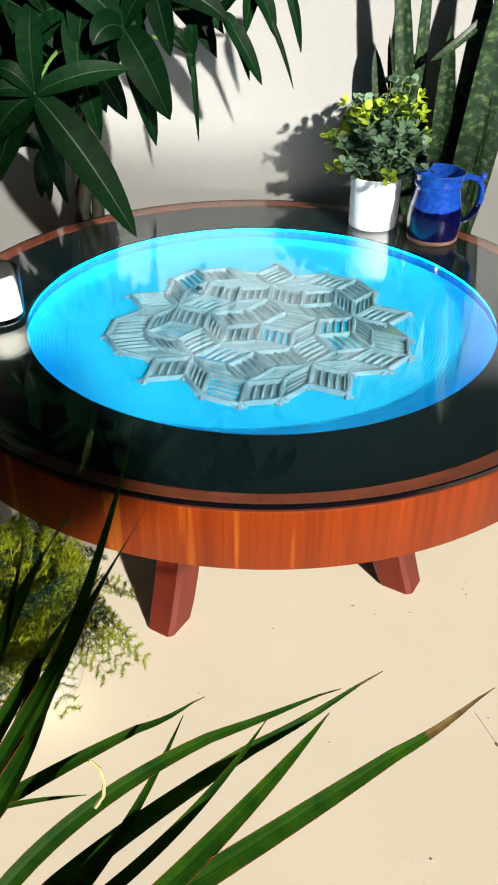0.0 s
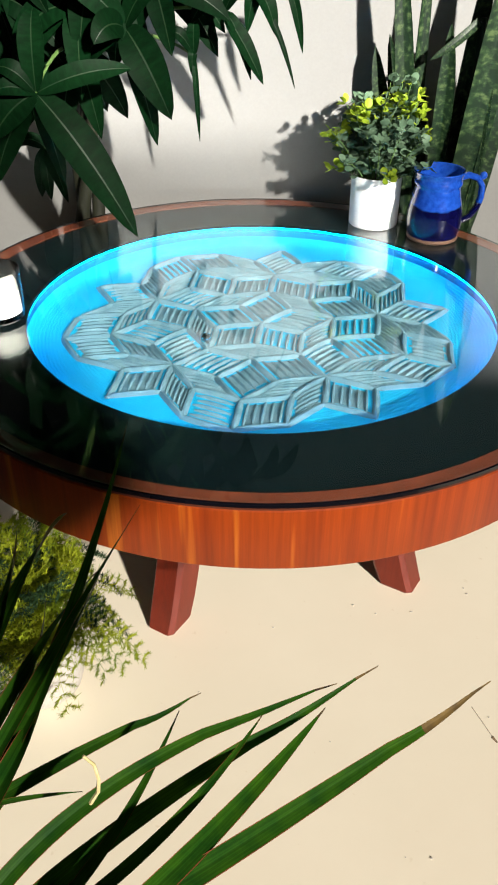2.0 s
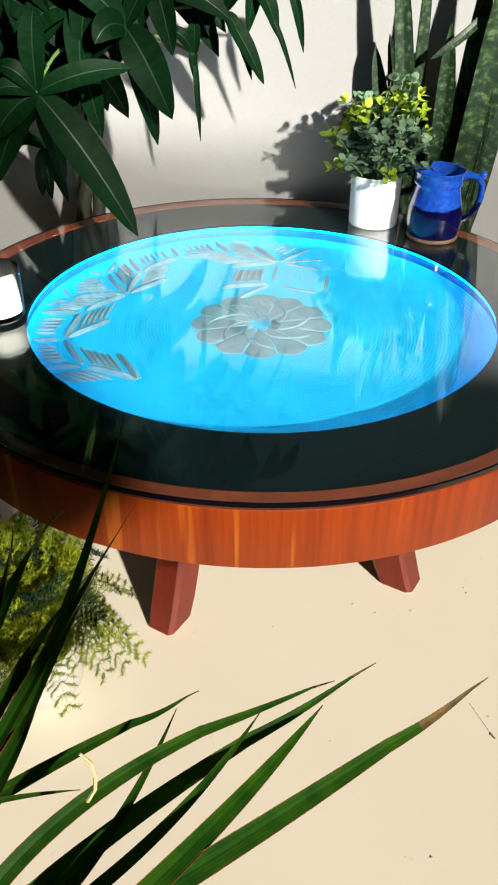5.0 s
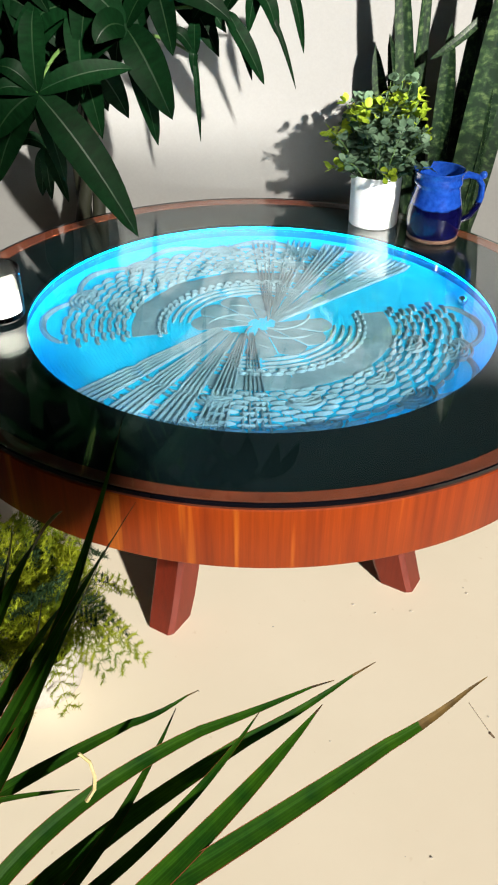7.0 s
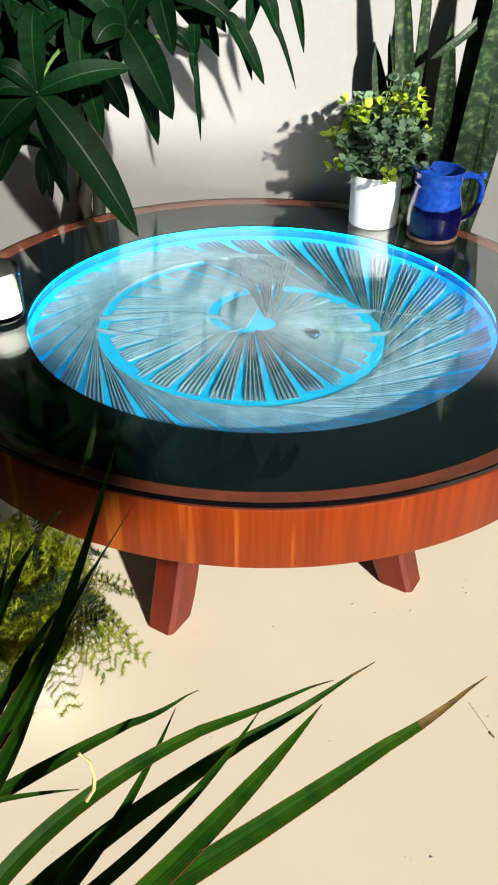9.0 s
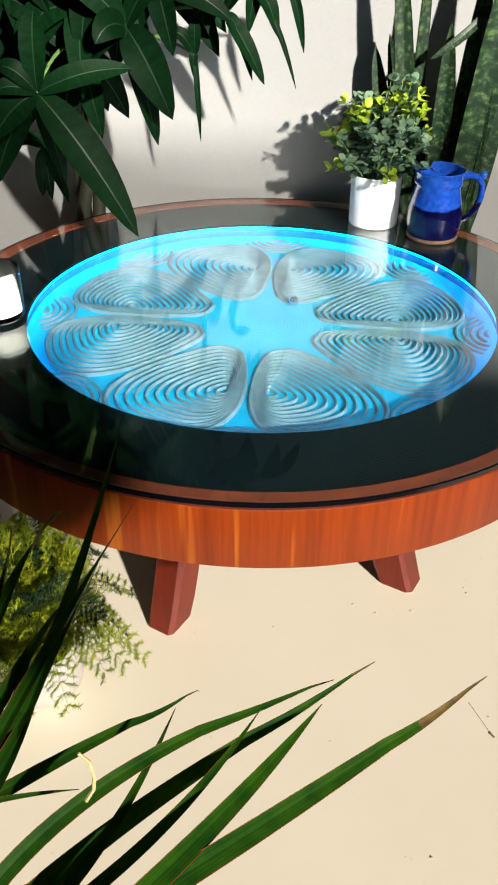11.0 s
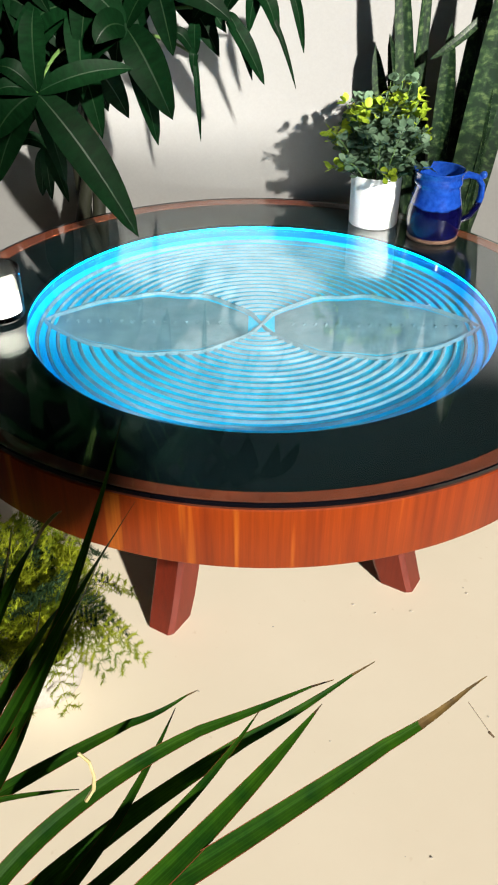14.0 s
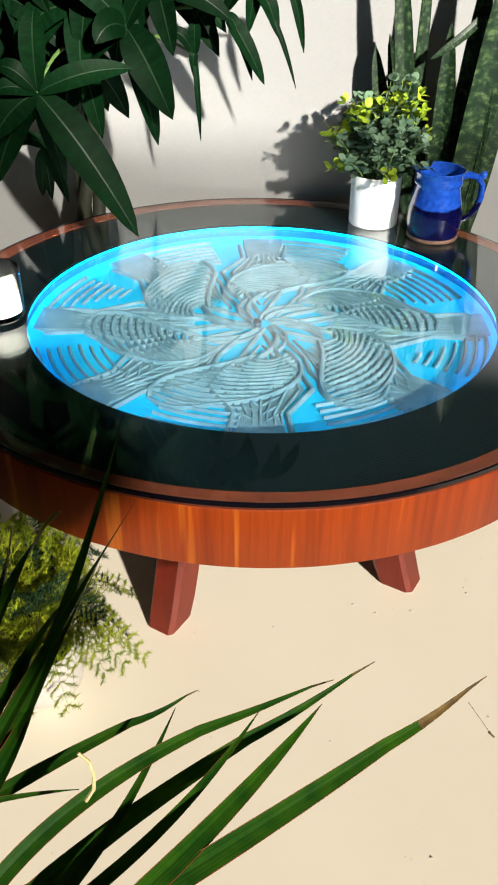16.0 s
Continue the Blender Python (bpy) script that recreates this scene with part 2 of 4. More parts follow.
def tube(bm, pts, r0, r1, sides=8, mat=0):
    """A tapered round bar along points, its ends closed."""
    pts = [Vector(p) for p in pts]
    rings, n = [], len(pts)
    ref = Vector((0.13, 0.9, 0.41)).normalized()
    for i, p in enumerate(pts):
        d = (pts[min(i + 1, n - 1)] - pts[max(i - 1, 0)]).normalized()
        a = d.cross(ref).normalized()
        b = d.cross(a)
        r = r0 + (r1 - r0) * i / (n - 1)
        rings.append([bm.verts.new(p + (a * math.cos(t) + b * math.sin(t)) * r) for t in (2 * math.pi * k / sides for k in range(sides))])
    for a, b in zip(rings, rings[1:]):
        for k in range(sides):
            bm.faces.new((a[k], a[(k + 1) % sides], b[(k + 1) % sides], b[k])).material_index = mat
    bm.faces.new(rings[0][::-1]).material_index = mat
    bm.faces.new(rings[-1]).material_index = mat


def arc_between(a, b, bow, n, kick=(0, 0, 0)):
    """Points from a to b, bowed at the middle by the vector bow."""
    a, b, bow = Vector(a), Vector(b), Vector(bow)
    return [a.lerp(b, i / n) + bow * (4 * (i / n) * (1 - i / n)) for i in range(n + 1)]


def blade(bm, pts, width, shape, face, fold=0.2, rib=None, thick=0.0006, mats=(0, 0, 0), dry=1.1):
    """A leaf: a folded strip along points with a spine and, where it is thick, a lower skin. shape(t): the share of the width at t along it."""
    n = len(pts)
    face = Vector(face)
    top, low, place = [], [], {}
    uv = bm.loops.layers.uv.verify()
    for i, p in enumerate(pts):
        t = i / (n - 1)
        d = (pts[min(i + 1, n - 1)] - pts[max(i - 1, 0)]).normalized()
        side = d.cross(face).normalized()
        up = side.cross(d).normalized()
        w = max(0.0004, width * shape(t) / 2)
        row = [p + side * (w * s) + up * (abs(s) * w * fold) for s in (-1, -0.93, -0.05, 0.05, 0.93, 1)]
        top.append([bm.verts.new(q) for q in row])
        if thick:
            low.append([bm.verts.new(q - up * thick) for q in row])
        for line in (top[-1], low[-1]) if thick else (top[-1],):
            for q, k in zip(line, (-1, -0.93, -0.05, 0.05, 0.93, 1)):
                place[q] = (k, t)
    for i in range(n - 1):
        for k in range(5):
            mt = mats[0] if k in (0, 4) else mats[2] if k == 2 else mats[1]
            if (i + 0.5) / (n - 1) > dry:
                mt = 3
            bm.faces.new((top[i][k], top[i][k + 1], top[i + 1][k + 1], top[i + 1][k])).material_index = mt
            if thick:
                bm.faces.new((low[i + 1][k], low[i + 1][k + 1], low[i][k + 1], low[i][k])).material_index = mt
        for k in (0, 5) if thick else ():
            bm.faces.new((top[i][k], top[i + 1][k], low[i + 1][k], low[i][k])).material_index = mats[0]
    for f in {f for v in place for f in v.link_faces}:
        for c in f.loops:
            c[uv].uv = place[c.vert]


def lance(t):
    return max(0.0, math.sin(math.pi * min(1, t ** 0.85 * 0.98 + 0.02)) ** 0.65)


def sword(t):
    return min(1.0, 0.55 + 2.2 * t) * (1 - t ** 2.6) ** 0.9


# ---- room ----
ZT = 0.44                                   # the top of the table's wooden rim
WALL_Y, XL, XR, YF, HIGH = 0.53, -2.2, 3.3, -2.2, 2.7


def slab(name, lo, hi, material, kind="structure", label="", category=""):
    bm = bmesh.new()
    box(bm, lo, hi)
    ob = new(name, mesh_of(name, bm, material, smooth=False))
    return tagged(ob, label, category, kind=kind)


slab("floor", (XL - 0.1, YF - 0.1, -0.1), (XR + 0.1, WALL_Y + 0.1, 0.0), FLOOR, label="cream painted floor with faint specks", category="floor")
slab("wall_back", (XL - 0.1, WALL_Y, 0.0), (XR + 0.1, WALL_Y + 0.1, HIGH), PAINT, label="plain white painted wall behind the table", category="wall")
slab("wall_left", (XL - 0.1, YF - 0.1, 0.0), (XL, WALL_Y, HIGH), ROOM, label="plain unseen side wall, dark grey-brown to cut bounced light", category="wall")
slab("wall_right", (XR, YF - 0.1, 0.0), (XR + 0.1, WALL_Y, HIGH), ROOM, label="plain unseen side wall, dark grey-brown to cut bounced light", category="wall")
slab("ceiling", (XL - 0.1, YF - 0.1, HIGH), (XR + 0.1, WALL_Y + 0.1, HIGH + 0.1), CEIL, label="plain unseen ceiling, dark grey to cut bounced light", category="ceiling")
WX0, WX1, WZ0, WZ1 = 0.48, 2.2, 0.70, 2.37    # the window behind the stand
PANE_TOP = 2.0                                  # the top of the pane added to dim the sun


def window_wall():
    bm = bmesh.new()
    box(bm, (XL, YF - 0.1, 0.0), (WX0, YF, HIGH))
    # three unseen blocks added to throw shade on the left of apron and sand
    box(bm, (WX0, YF - 0.1, 1.42), (0.655, YF, 1.52))
    box(bm, (0.655, YF - 0.1, 1.30), (0.80, YF, 1.52))
    box(bm, (0.80, YF - 0.1, 1.37), (0.87, YF, 1.52))
    box(bm, (WX1, YF - 0.1, 0.0), (XR, YF, HIGH))
    box(bm, (WX0, YF - 0.1, 0.0), (WX1, YF, WZ0))
    box(bm, (WX0, YF - 0.1, WZ1), (WX1, YF, HIGH))
    tagged(new("wall_window", mesh_of("wall_window", bm, ROOM, smooth=False)), "unseen dark grey-brown wall with blocks added in its opening to shade the table's left", "wall", kind="structure")
    win = thing("window_1", (0, 0, 0), "wide unseen window with a pane added to dim the lower sunlight", "window", kind="structure")
    bm = bmesh.new()
    # unseen pane, added so that the wall's lower band gets less sun
    box(bm, (WX0, YF - 0.06, WZ0), (WX1, YF - 0.055, PANE_TOP))
    pane = part("pane", bm, DIM_PANE, win, "added pane that dims the sun on the lower wall", smooth=False)
    bm = bmesh.new()
    for lo, hi in (((WX0, YF - 0.08, WZ0), (WX0 + 0.05, YF - 0.03, WZ1)), ((WX1 - 0.05, YF - 0.08, WZ0), (WX1, YF - 0.03, WZ1)),
                   ((WX0 + 0.05, YF - 0.08, WZ1 - 0.05), (WX1 - 0.05, YF - 0.03, WZ1)), ((WX0 + 0.05, YF - 0.08, WZ0), (WX1 - 0.05, YF - 0.03, WZ0 + 0.05))):
        box(bm, lo, hi)
    part("window_frame", bm, FRAME_WHITE, win, smooth=False)
    return pane


window_wall()

# ---- table ----
TABLE_R, OPEN_R, BASIN = 0.5, 0.357, 0.034
ZS = ZT - BASIN                              # the smooth sand's level


def sand_table():
    table = thing("coffee_table", (0, 0, 0), "round mahogany coffee table with a glass top over a sand basin", "table")
    bm = bmesh.new()
    turned(bm, [(0.4825, ZT - 0.0836), (0.4985, ZT - 0.0836), (0.5, ZT - 0.0815), (0.5, ZT - 0.0015), (0.4985, ZT - 0.0003), (0.4825, ZT - 0.0003)], 160, closed=True)
    part("apron", bm, VENEER, table, "glossy orange-red veneer apron with upright grain")
    bm = bmesh.new()
    turned(bm, [(0.474, ZT - 0.004), (0.4985, ZT - 0.004), (0.4985, ZT + 0.0002), (0.474, ZT + 0.0002)], 160, closed=True)
    part("rim", bm, RIMWOOD, table, "reddish wooden rim seen through the glass", smooth=False)
    bm = bmesh.new()
    turned(bm, [(OPEN_R, ZT - 0.006), (0.4735, ZT - 0.006), (0.4735, ZT - 0.001), (OPEN_R, ZT - 0.001)], 128, closed=True)
    part("top_ring", bm, BLACK, table, "glossy black ring round the basin", smooth=False)
    bm = bmesh.new()
    turned(bm, [(OPEN_R + 0.006, ZT - 0.075), (OPEN_R + 0.012, ZT - 0.075), (OPEN_R + 0.012, ZT - 0.0065), (OPEN_R + 0.006, ZT - 0.0065)], 128, closed=True)
    part("basin_wall", bm, BASIN_MAT, table, "pale blue wall of the sand basin")
    bm = bmesh.new()
    turned(bm, [(0, ZT - 0.080), (OPEN_R + 0.012, ZT - 0.080), (OPEN_R + 0.012, ZT - 0.0755), (0, ZT - 0.0755)], 96)
    part("basin_floor", bm, BLACK, table, smooth=False)
    bm = bmesh.new()
    turned(bm, [(OPEN_R + 0.0015, ZT - 0.0100), (OPEN_R + 0.0055, ZT - 0.0100), (OPEN_R + 0.0055, ZT - 0.0068), (OPEN_R + 0.0015, ZT - 0.0068)], 128, closed=True)
    part("light_strip", bm, LED, table, "cyan LED strip under the basin's rim", smooth=False)
    bm = bmesh.new()
    turned(bm, [(0, ZT + 0.0012), (0.494, ZT + 0.0012), (0.4985, ZT + 0.0025)], 160, 0)
    turned(bm, [(0.4985, ZT + 0.0025), (0.500, ZT + 0.004), (0.500, ZT + 0.0085), (0.4985, ZT + 0.010)], 160, 1)
    turned(bm, [(0.4985, ZT + 0.010), (0.496, ZT + 0.0105), (0, ZT + 0.0105)], 160, 0)
    bmesh.ops.remove_doubles(bm, verts=bm.verts, dist=0.0002)
    bmesh.ops.recalc_face_normals(bm, faces=bm.faces)
    top = part("glass_top", bm, (GLASS, EDGE), table, "clear glass disc with a dark polished edge", smooth=False)
    top.visible_shadow = False
    # four curved legs that splay outwards
    bm = bmesh.new()
    rows = []
    for i in range(11):
        t = min(1, i / 9)
        out = 0.207 + 0.073 * t ** 1.6
        half = 0.033 - 0.001 * t - (0.004 if i == 10 else 0.0012 if i == 9 else 0)
        z = (ZT - 0.083) * (1 - t) + (0.0045 if i == 9 else 0)
        c = 0.008
        ring = []
        for x, y in ((-half, -half + c), (-half + c, -half), (half - c, -half), (half, -half + c), (half, half - c), (half - c, half), (-half + c, half), (-half, half - c)):
            ring.append(bm.verts.new((out + x, y * 0.78, z)))
        rows.append(ring)
    for a, b in zip(rows, rows[1:]):
        for k in range(8):
            bm.faces.new((a[k], a[(k + 1) % 8], b[(k + 1) % 8], b[k]))
    bm.faces.new(rows[0]), bm.faces.new(rows[-1][::-1])
    bmesh.ops.recalc_face_normals(bm, faces=bm.faces)
    me = mesh_of("leg", bm, MAHOGANY, smooth=False)
    for k in range(4):
        leg = new("leg", me)
        leg.parent = table
        leg.rotation_euler = (0, 0, radians(-120 + 90 * k))
    return table


BASIN_MAT = BASIN_WALL
sand_table()

# ---- sand ----
R = OPEN_R
bed = thing("sand_bed", (0, 0, ZS), "bed of fine sand with LED blue put into its colour, drawn with raised patterns", "sand")
bm = bmesh.new()
turned(bm, [(0, -0.0405), (R + 0.0045, -0.0405), (R + 0.0045, 0.0085), (R - 0.001, 0.0070), (R - 0.007, 0.0044), (R - 0.013, 0.0020), (R - 0.020, 0.0005), (R - 0.027, 0), (R * 0.5, 0), (0, 0)], 128)
part("smooth_sand", bm, BED, bed, "smooth sand with LED blue put into its colour")
TIMED = []                                   # sand piece, when it is heaped up, when it is levelled
SWELLING = []                                # sand pieces that are pushed outwards, and their place
DOWN = -0.008


def bank(r):
    """How high the sand leans against the basin's wall at the radius r."""
    u = max(0.0, (r - (R - 0.027)) / 0.026)
    return 0.0070 * u ** 1.8


def ridge(bm, pts, w, h, taper=True, banked=True):
    """One heaped line of sand along flat points."""
    pts = [Vector((p[0], p[1], 0)) for p in pts]
    n = len(pts)
    if n < 2:
        return
    h *= 1.45
    prof = ((-1.0, -0.0015), (-0.62, 0.45 * h), (-0.25, 0.93 * h), (0.25, 0.93 * h), (0.62, 0.45 * h), (1.0, -0.0015))
    rows = []
    for i, p in enumerate(pts):
        d = pts[min(i + 1, n - 1)] - pts[max(i - 1, 0)]
        d = d.normalized() if d.length > 1e-9 else Vector((1, 0, 0))
        s = Vector((-d.y, d.x, 0))
        k = 0.35 if taper and i in (0, n - 1) else 1.0
        g = 1 + 0.12 * noise.noise(p * 90)
        rows.append([bm.verts.new(p + s * (x * (w(p.length) if callable(w) else w) / 2 * (0.6 + 0.4 * k)) + Vector((0, 0, (z * k * g if z > 0 else z) + (bank(p.length) if banked else 0)))) for x, z in prof])
    for a, b in zip(rows, rows[1:]):
        for k in range(5):
            bm.faces.new((a[k], a[k + 1], b[k + 1], b[k]))
    bm.faces.new(rows[0]), bm.faces.new(rows[-1][::-1])


def mound(bm, rim, h):
    """A low heap of sand with the outline rim, flat on top."""
    c = sum((Vector((x, y, 0)) for x, y in rim), Vector()) / len(rim)
    rows = []
    for f, z in ((1.0, -0.0015), (0.97, 0.5 * h), (0.93, h), (0.6, 0.9 * h)):
        rows.append([bm.verts.new(c + (Vector((x, y, 0)) - c) * f + Vector((0, 0, z))) for x, y in rim])
    n = len(rim)
    for a, b in zip(rows, rows[1:]):
        for k in range(n):
            bm.faces.new((a[k], a[(k + 1) % n], b[(k + 1) % n], b[k]))
    top = bm.verts.new(c + Vector((0, 0, 0.85 * h)))
    for k in range(n):
        bm.faces.new((rows[-1][k], rows[-1][(k + 1) % n], top))


def sheet(bm, left, right, h=0.0011):
    """A thin spread of sand between two lines of as many points."""
    rows = []
    for a, b in zip(left, right):
        a, b = Vector((a[0], a[1], 0)), Vector((b[0], b[1], 0))
        row = []
        for f, z in ((0, -0.0015), (0.06, 0.7 * h), (0.14, h), (0.5, h), (0.86, h), (0.94, 0.7 * h), (1, -0.0015)):
            p = a.lerp(b, f)
            row.append(bm.verts.new(p + Vector((0, 0, z + (bank(p.length) if z > 0 else 0)))))
        rows.append(row)
    for a, b in zip(rows, rows[1:]):
        for k in range(6):
            bm.faces.new((a[k], a[k + 1], b[k + 1], b[k]))
    bm.faces.new(rows[0]), bm.faces.new(rows[-1][::-1])


def heap(bm, rise, sink, name="sand_ridge", at=(0, 0)):
    if not bm.verts:
        bm.free()
        return None
    bmesh.ops.recalc_face_normals(bm, faces=bm.faces)
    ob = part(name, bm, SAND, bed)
    ob.location = (at[0], at[1], DOWN)
    TIMED.append((ob, rise, sink))
    return ob


def pol(r, deg):
    return (r * math.cos(radians(deg)), r * math.sin(radians(deg)))


def arc(r, a0, a1, n=0, c=(0, 0)):
    n = n or max(3, int(abs(a1 - a0) * r / R / 5) + 2)
    return [(c[0] + pol(r, a0 + (a1 - a0) * i / n)[0], c[1] + pol(r, a0 + (a1 - a0) * i / n)[1]) for i in range(n + 1)]


def penrose(limit, turn):
    """Rhombs (four corners each, unit edges) of a five-fold tiling inside a radius, by de Bruijn's five grids."""
    dirs = [(math.cos(2 * math.pi * j / 5 + turn), math.sin(2 * math.pi * j / 5 + turn)) for j in range(5)]
    tiles = []
    span = range(-5, 6)
    for j in range(5):
        for k in range(j + 1, 5):
            det = dirs[j][0] * dirs[k][1] - dirs[j][1] * dirs[k][0]
            for a in span:
                for b in span:
                    pa, pb = a - 0.2, b - 0.2
                    x = (pa * dirs[k][1] - pb * dirs[j][1]) / det
                    y = (pb * dirs[j][0] - pa * dirs[k][0]) / det
                    idx = [math.ceil(dirs[i][0] * x + dirs[i][1] * y + 0.2 - 1e-9) for i in range(5)]
                    idx[j], idx[k] = a, b
                    quad = []
                    for da, db in ((0, 0), (1, 0), (1, 1), (0, 1)):
                        m = list(idx)
                        m[j] += da
                        m[k] += db
                        quad.append(Vector((sum(m[i] * dirs[i][0] for i in range(5)), sum(m[i] * dirs[i][1] for i in range(5)))))
                    if (sum(quad, Vector((0, 0))) / 4).length < limit:
                        tiles.append(quad)
    return tiles


def rosette():
    """Growing rosette of rhombs: raised edges and combed fields, pushed outwards as it is drawn anew."""
    edge = 0.080
    seen = set()
    for quad in penrose(3.75, radians(83.4)):
        c = sum(quad, Vector((0, 0))) / 4 * edge
        ang = math.degrees(math.atan2(c.y, c.x)) % 360
        late = 3.72 if c.length < 0.22 and 100 < ang < 215 else 4.25 + ((ang - 215) % 360) / 360 * 1.1
        for i in range(4):
            a, b = quad[i], quad[(i + 1) % 4]
            mid = (a + b) / 2
            key = (round(mid.x, 2), round(mid.y, 2))
            if key in seen:
                continue
            seen.add(key)
            d = (b - a) * edge / 2
            bm = bmesh.new()
            bow = Vector((-d.y, d.x)) * 0.06 * math.sin(7 * mid.x + 5 * mid.y)
            ridge(bm, [(d * (2 * u / 6 - 1) + bow * math.sin(math.pi * u / 6)) for u in range(7)], 0.0120, 0.0042, banked=False)
            ob = heap(bm, -1, late, at=mid * edge)
            SWELLING.append((ob, mid * edge))
        # combed lines inside the rhomb
        u, v = (quad[1] - quad[0]) * edge, (quad[3] - quad[0]) * edge
        if (round(c.x * 1000) * 7 + round(c.y * 1000)) % 2 == 0:
            u, v = v, u
        bm = bmesh.new()
        k = 5
        if (round(c.x * 1000) + round(c.y * 1000)) % 3:
            sheet(bm, [u * -0.34 + v * q for q in (-0.30, 0, 0.30)], [u * 0.34 + v * q for q in (-0.30, 0, 0.30)], 0.0005)
        for i in range(k):
            f = 0.20 + 0.60 * i / (k - 1)
            g = 0.30 if i % 2 else 0.36
            ridge(bm, [(u * (f - 0.5) + v * (q * g)) for q in (-1, -0.5, 0, 0.5, 1)], 0.0060, 0.0030)
        ob = heap(bm, -1, late, at=c)
        SWELLING.append((ob, c))


rosette()


def nested_rhombs():
    """The start of the next drawing: rhombs one inside the other."""
    for k in range(1, 12):
        bm = bmesh.new()
        w, h = 0.0122 * k, 0.0095 * k
        ring = [(-w, 0.6 * h), (0, 0.85 * h), (w, 0.55 * h), (w * 0.95, -0.5 * h), (0, -0.85 * h), (-w * 1.05, -0.65 * h), (-w, 0.6 * h)]
        pts = [Vector(p).lerp(Vector(q), i / 5) + Vector((-0.125, 0.025)) for p, q in zip(ring, ring[1:]) for i in range(5)]
        ridge(bm, pts + [pts[0]], 0.0058, 0.0030)
        heap(bm, 3.78 + 0.012 * k, 4.9)


nested_rhombs()


def scallops():
    """Rings of overlapping scales that grow from the middle."""
    def gone(deg):
        return 6.72 + ((deg - 183) % 180) / 180 * 0.68
    for i in range(7):
        bm = bmesh.new()
        ridge(bm, [pol(0.015 + 0.07 * u / 10, i * 51 + 80 * u / 10) for u in range(11)], 0.006, 0.002)
        heap(bm, 4.9, gone(i * 51 + 40))
    for r0 in (0.115, 0.128, 0.140):
        for s in range(12):
            bm = bmesh.new()
            ridge(bm, arc(r0, s * 30 + 0.5, s * 30 + 29.5, 6), 0.0075, 0.0025)
            heap(bm, 5.1, gone(s * 30 + 15))
    for row, (r0, r1, start) in enumerate(((0.02, 0.10, 4.9), (0.172, 0.196, 5.1))):
        for s in range(12):
            bm = bmesh.new()
            a = s * 30 + 15 * row
            mound(bm, [pol(r0, a - 14.6 + 29.2 * i / 5) for i in range(6)] + [pol(r1 + 0.012 * math.sin(math.pi * i / 8), a + 14.6 - 29.2 * i / 8) for i in range(9)], 0.0011)
            heap(bm, start + 0.01 * s, gone(a), "sand_lobe")
    for s in range(12):
        bm = bmesh.new()
        a = s * 30
        sheet(bm, arc(0.146, a - 14.6, a + 14.6, 6), arc(0.206, a - 14.6, a + 14.6, 6), 0.0009)
        heap(bm, 6.0 + 0.012 * s, gone(a), "sand_sheet")
    # staggered rows of small scales, in twelve sectors
    for start, radii in ((5.3, (0.150, 0.159)), (5.8, (0.204, 0.215, 0.227)), (6.3, (0.240, 0.254, 0.268, 0.283, 0.298))):
        for s in range(12):
            bm = bmesh.new()
            for row, r0 in enumerate(radii):
                for k in range(5):
                    a = s * 30 + 6 * (k + 0.5 * (row % 2)) - 12
                    lift = 0.010 * math.cos(radians((a - s * 30) * 6)) if radii[0] > 0.16 else 0
                    ridge(bm, [pol(r0 + lift + 0.0035 * math.cos(radians(f * 30)), a + f) for f in (-2.7, -1.4, 0, 1.4, 2.7)], 0.0082, 0.0038)
            heap(bm, start + 0.012 * s, gone(s * 30))
    # ribbed shells at the outer ends of the sectors
    for start, r0, size, lines in ((5.9, 0.226, 0.030, 4), (6.35, 0.286, 0.040, 5)):
        for s in range(12):
            a = s * 30 + 15
            c = pol(r0, a)
            bm = bmesh.new()
            for k in range(lines):
                q = (k + 1) / lines
                ridge(bm, arc(size * q, a - 75, a + 75, 10, c), 0.0062, 0.0032)
            heap(bm, start + 0.012 * s, gone(a))
    for s in range(12):
        a = s * 30
        c = pol(0.212, a)
        bm = bmesh.new()
        ridge(bm, arc(0.062, a - 70, a + 70, 12, c), 0.011, 0.0032)
        heap(bm, 5.9, 6.45)
        c = pol(0.262, a)
        bm = bmesh.new()
        ridge(bm, arc(0.083, a - 62, a + 62, 12, c), 0.013, 0.0028)
        heap(bm, 6.55 + 0.015 * s, gone(a))


scallops()


def spiral_r(deg):
    """Radius of the drawn spiral's outer turn, which winds clockwise out from the middle."""
    phi = (-deg) % 360
    steps = ((0, 0.50), (90, 0.68), (180, 0.70), (285, 0.76), (285.1, 0.40), (360, 0.50))
    for (p0, r0), (p1, r1) in zip(steps, steps[1:]):
        if phi <= p1:
            return R * (r0 + (r1 - r0) * (phi - p0) / (p1 - p0))


def spiral_start(deg):
    """Radius at which the spokes set out: the spiral's inner turn."""
    a = deg % 360
    return R * (0.05 if a < 75 else 0.40 - 0.20 * (a - 75) / 105 if a < 180 else max(0.05, 0.20 - 0.15 * (a - 180) / 75))


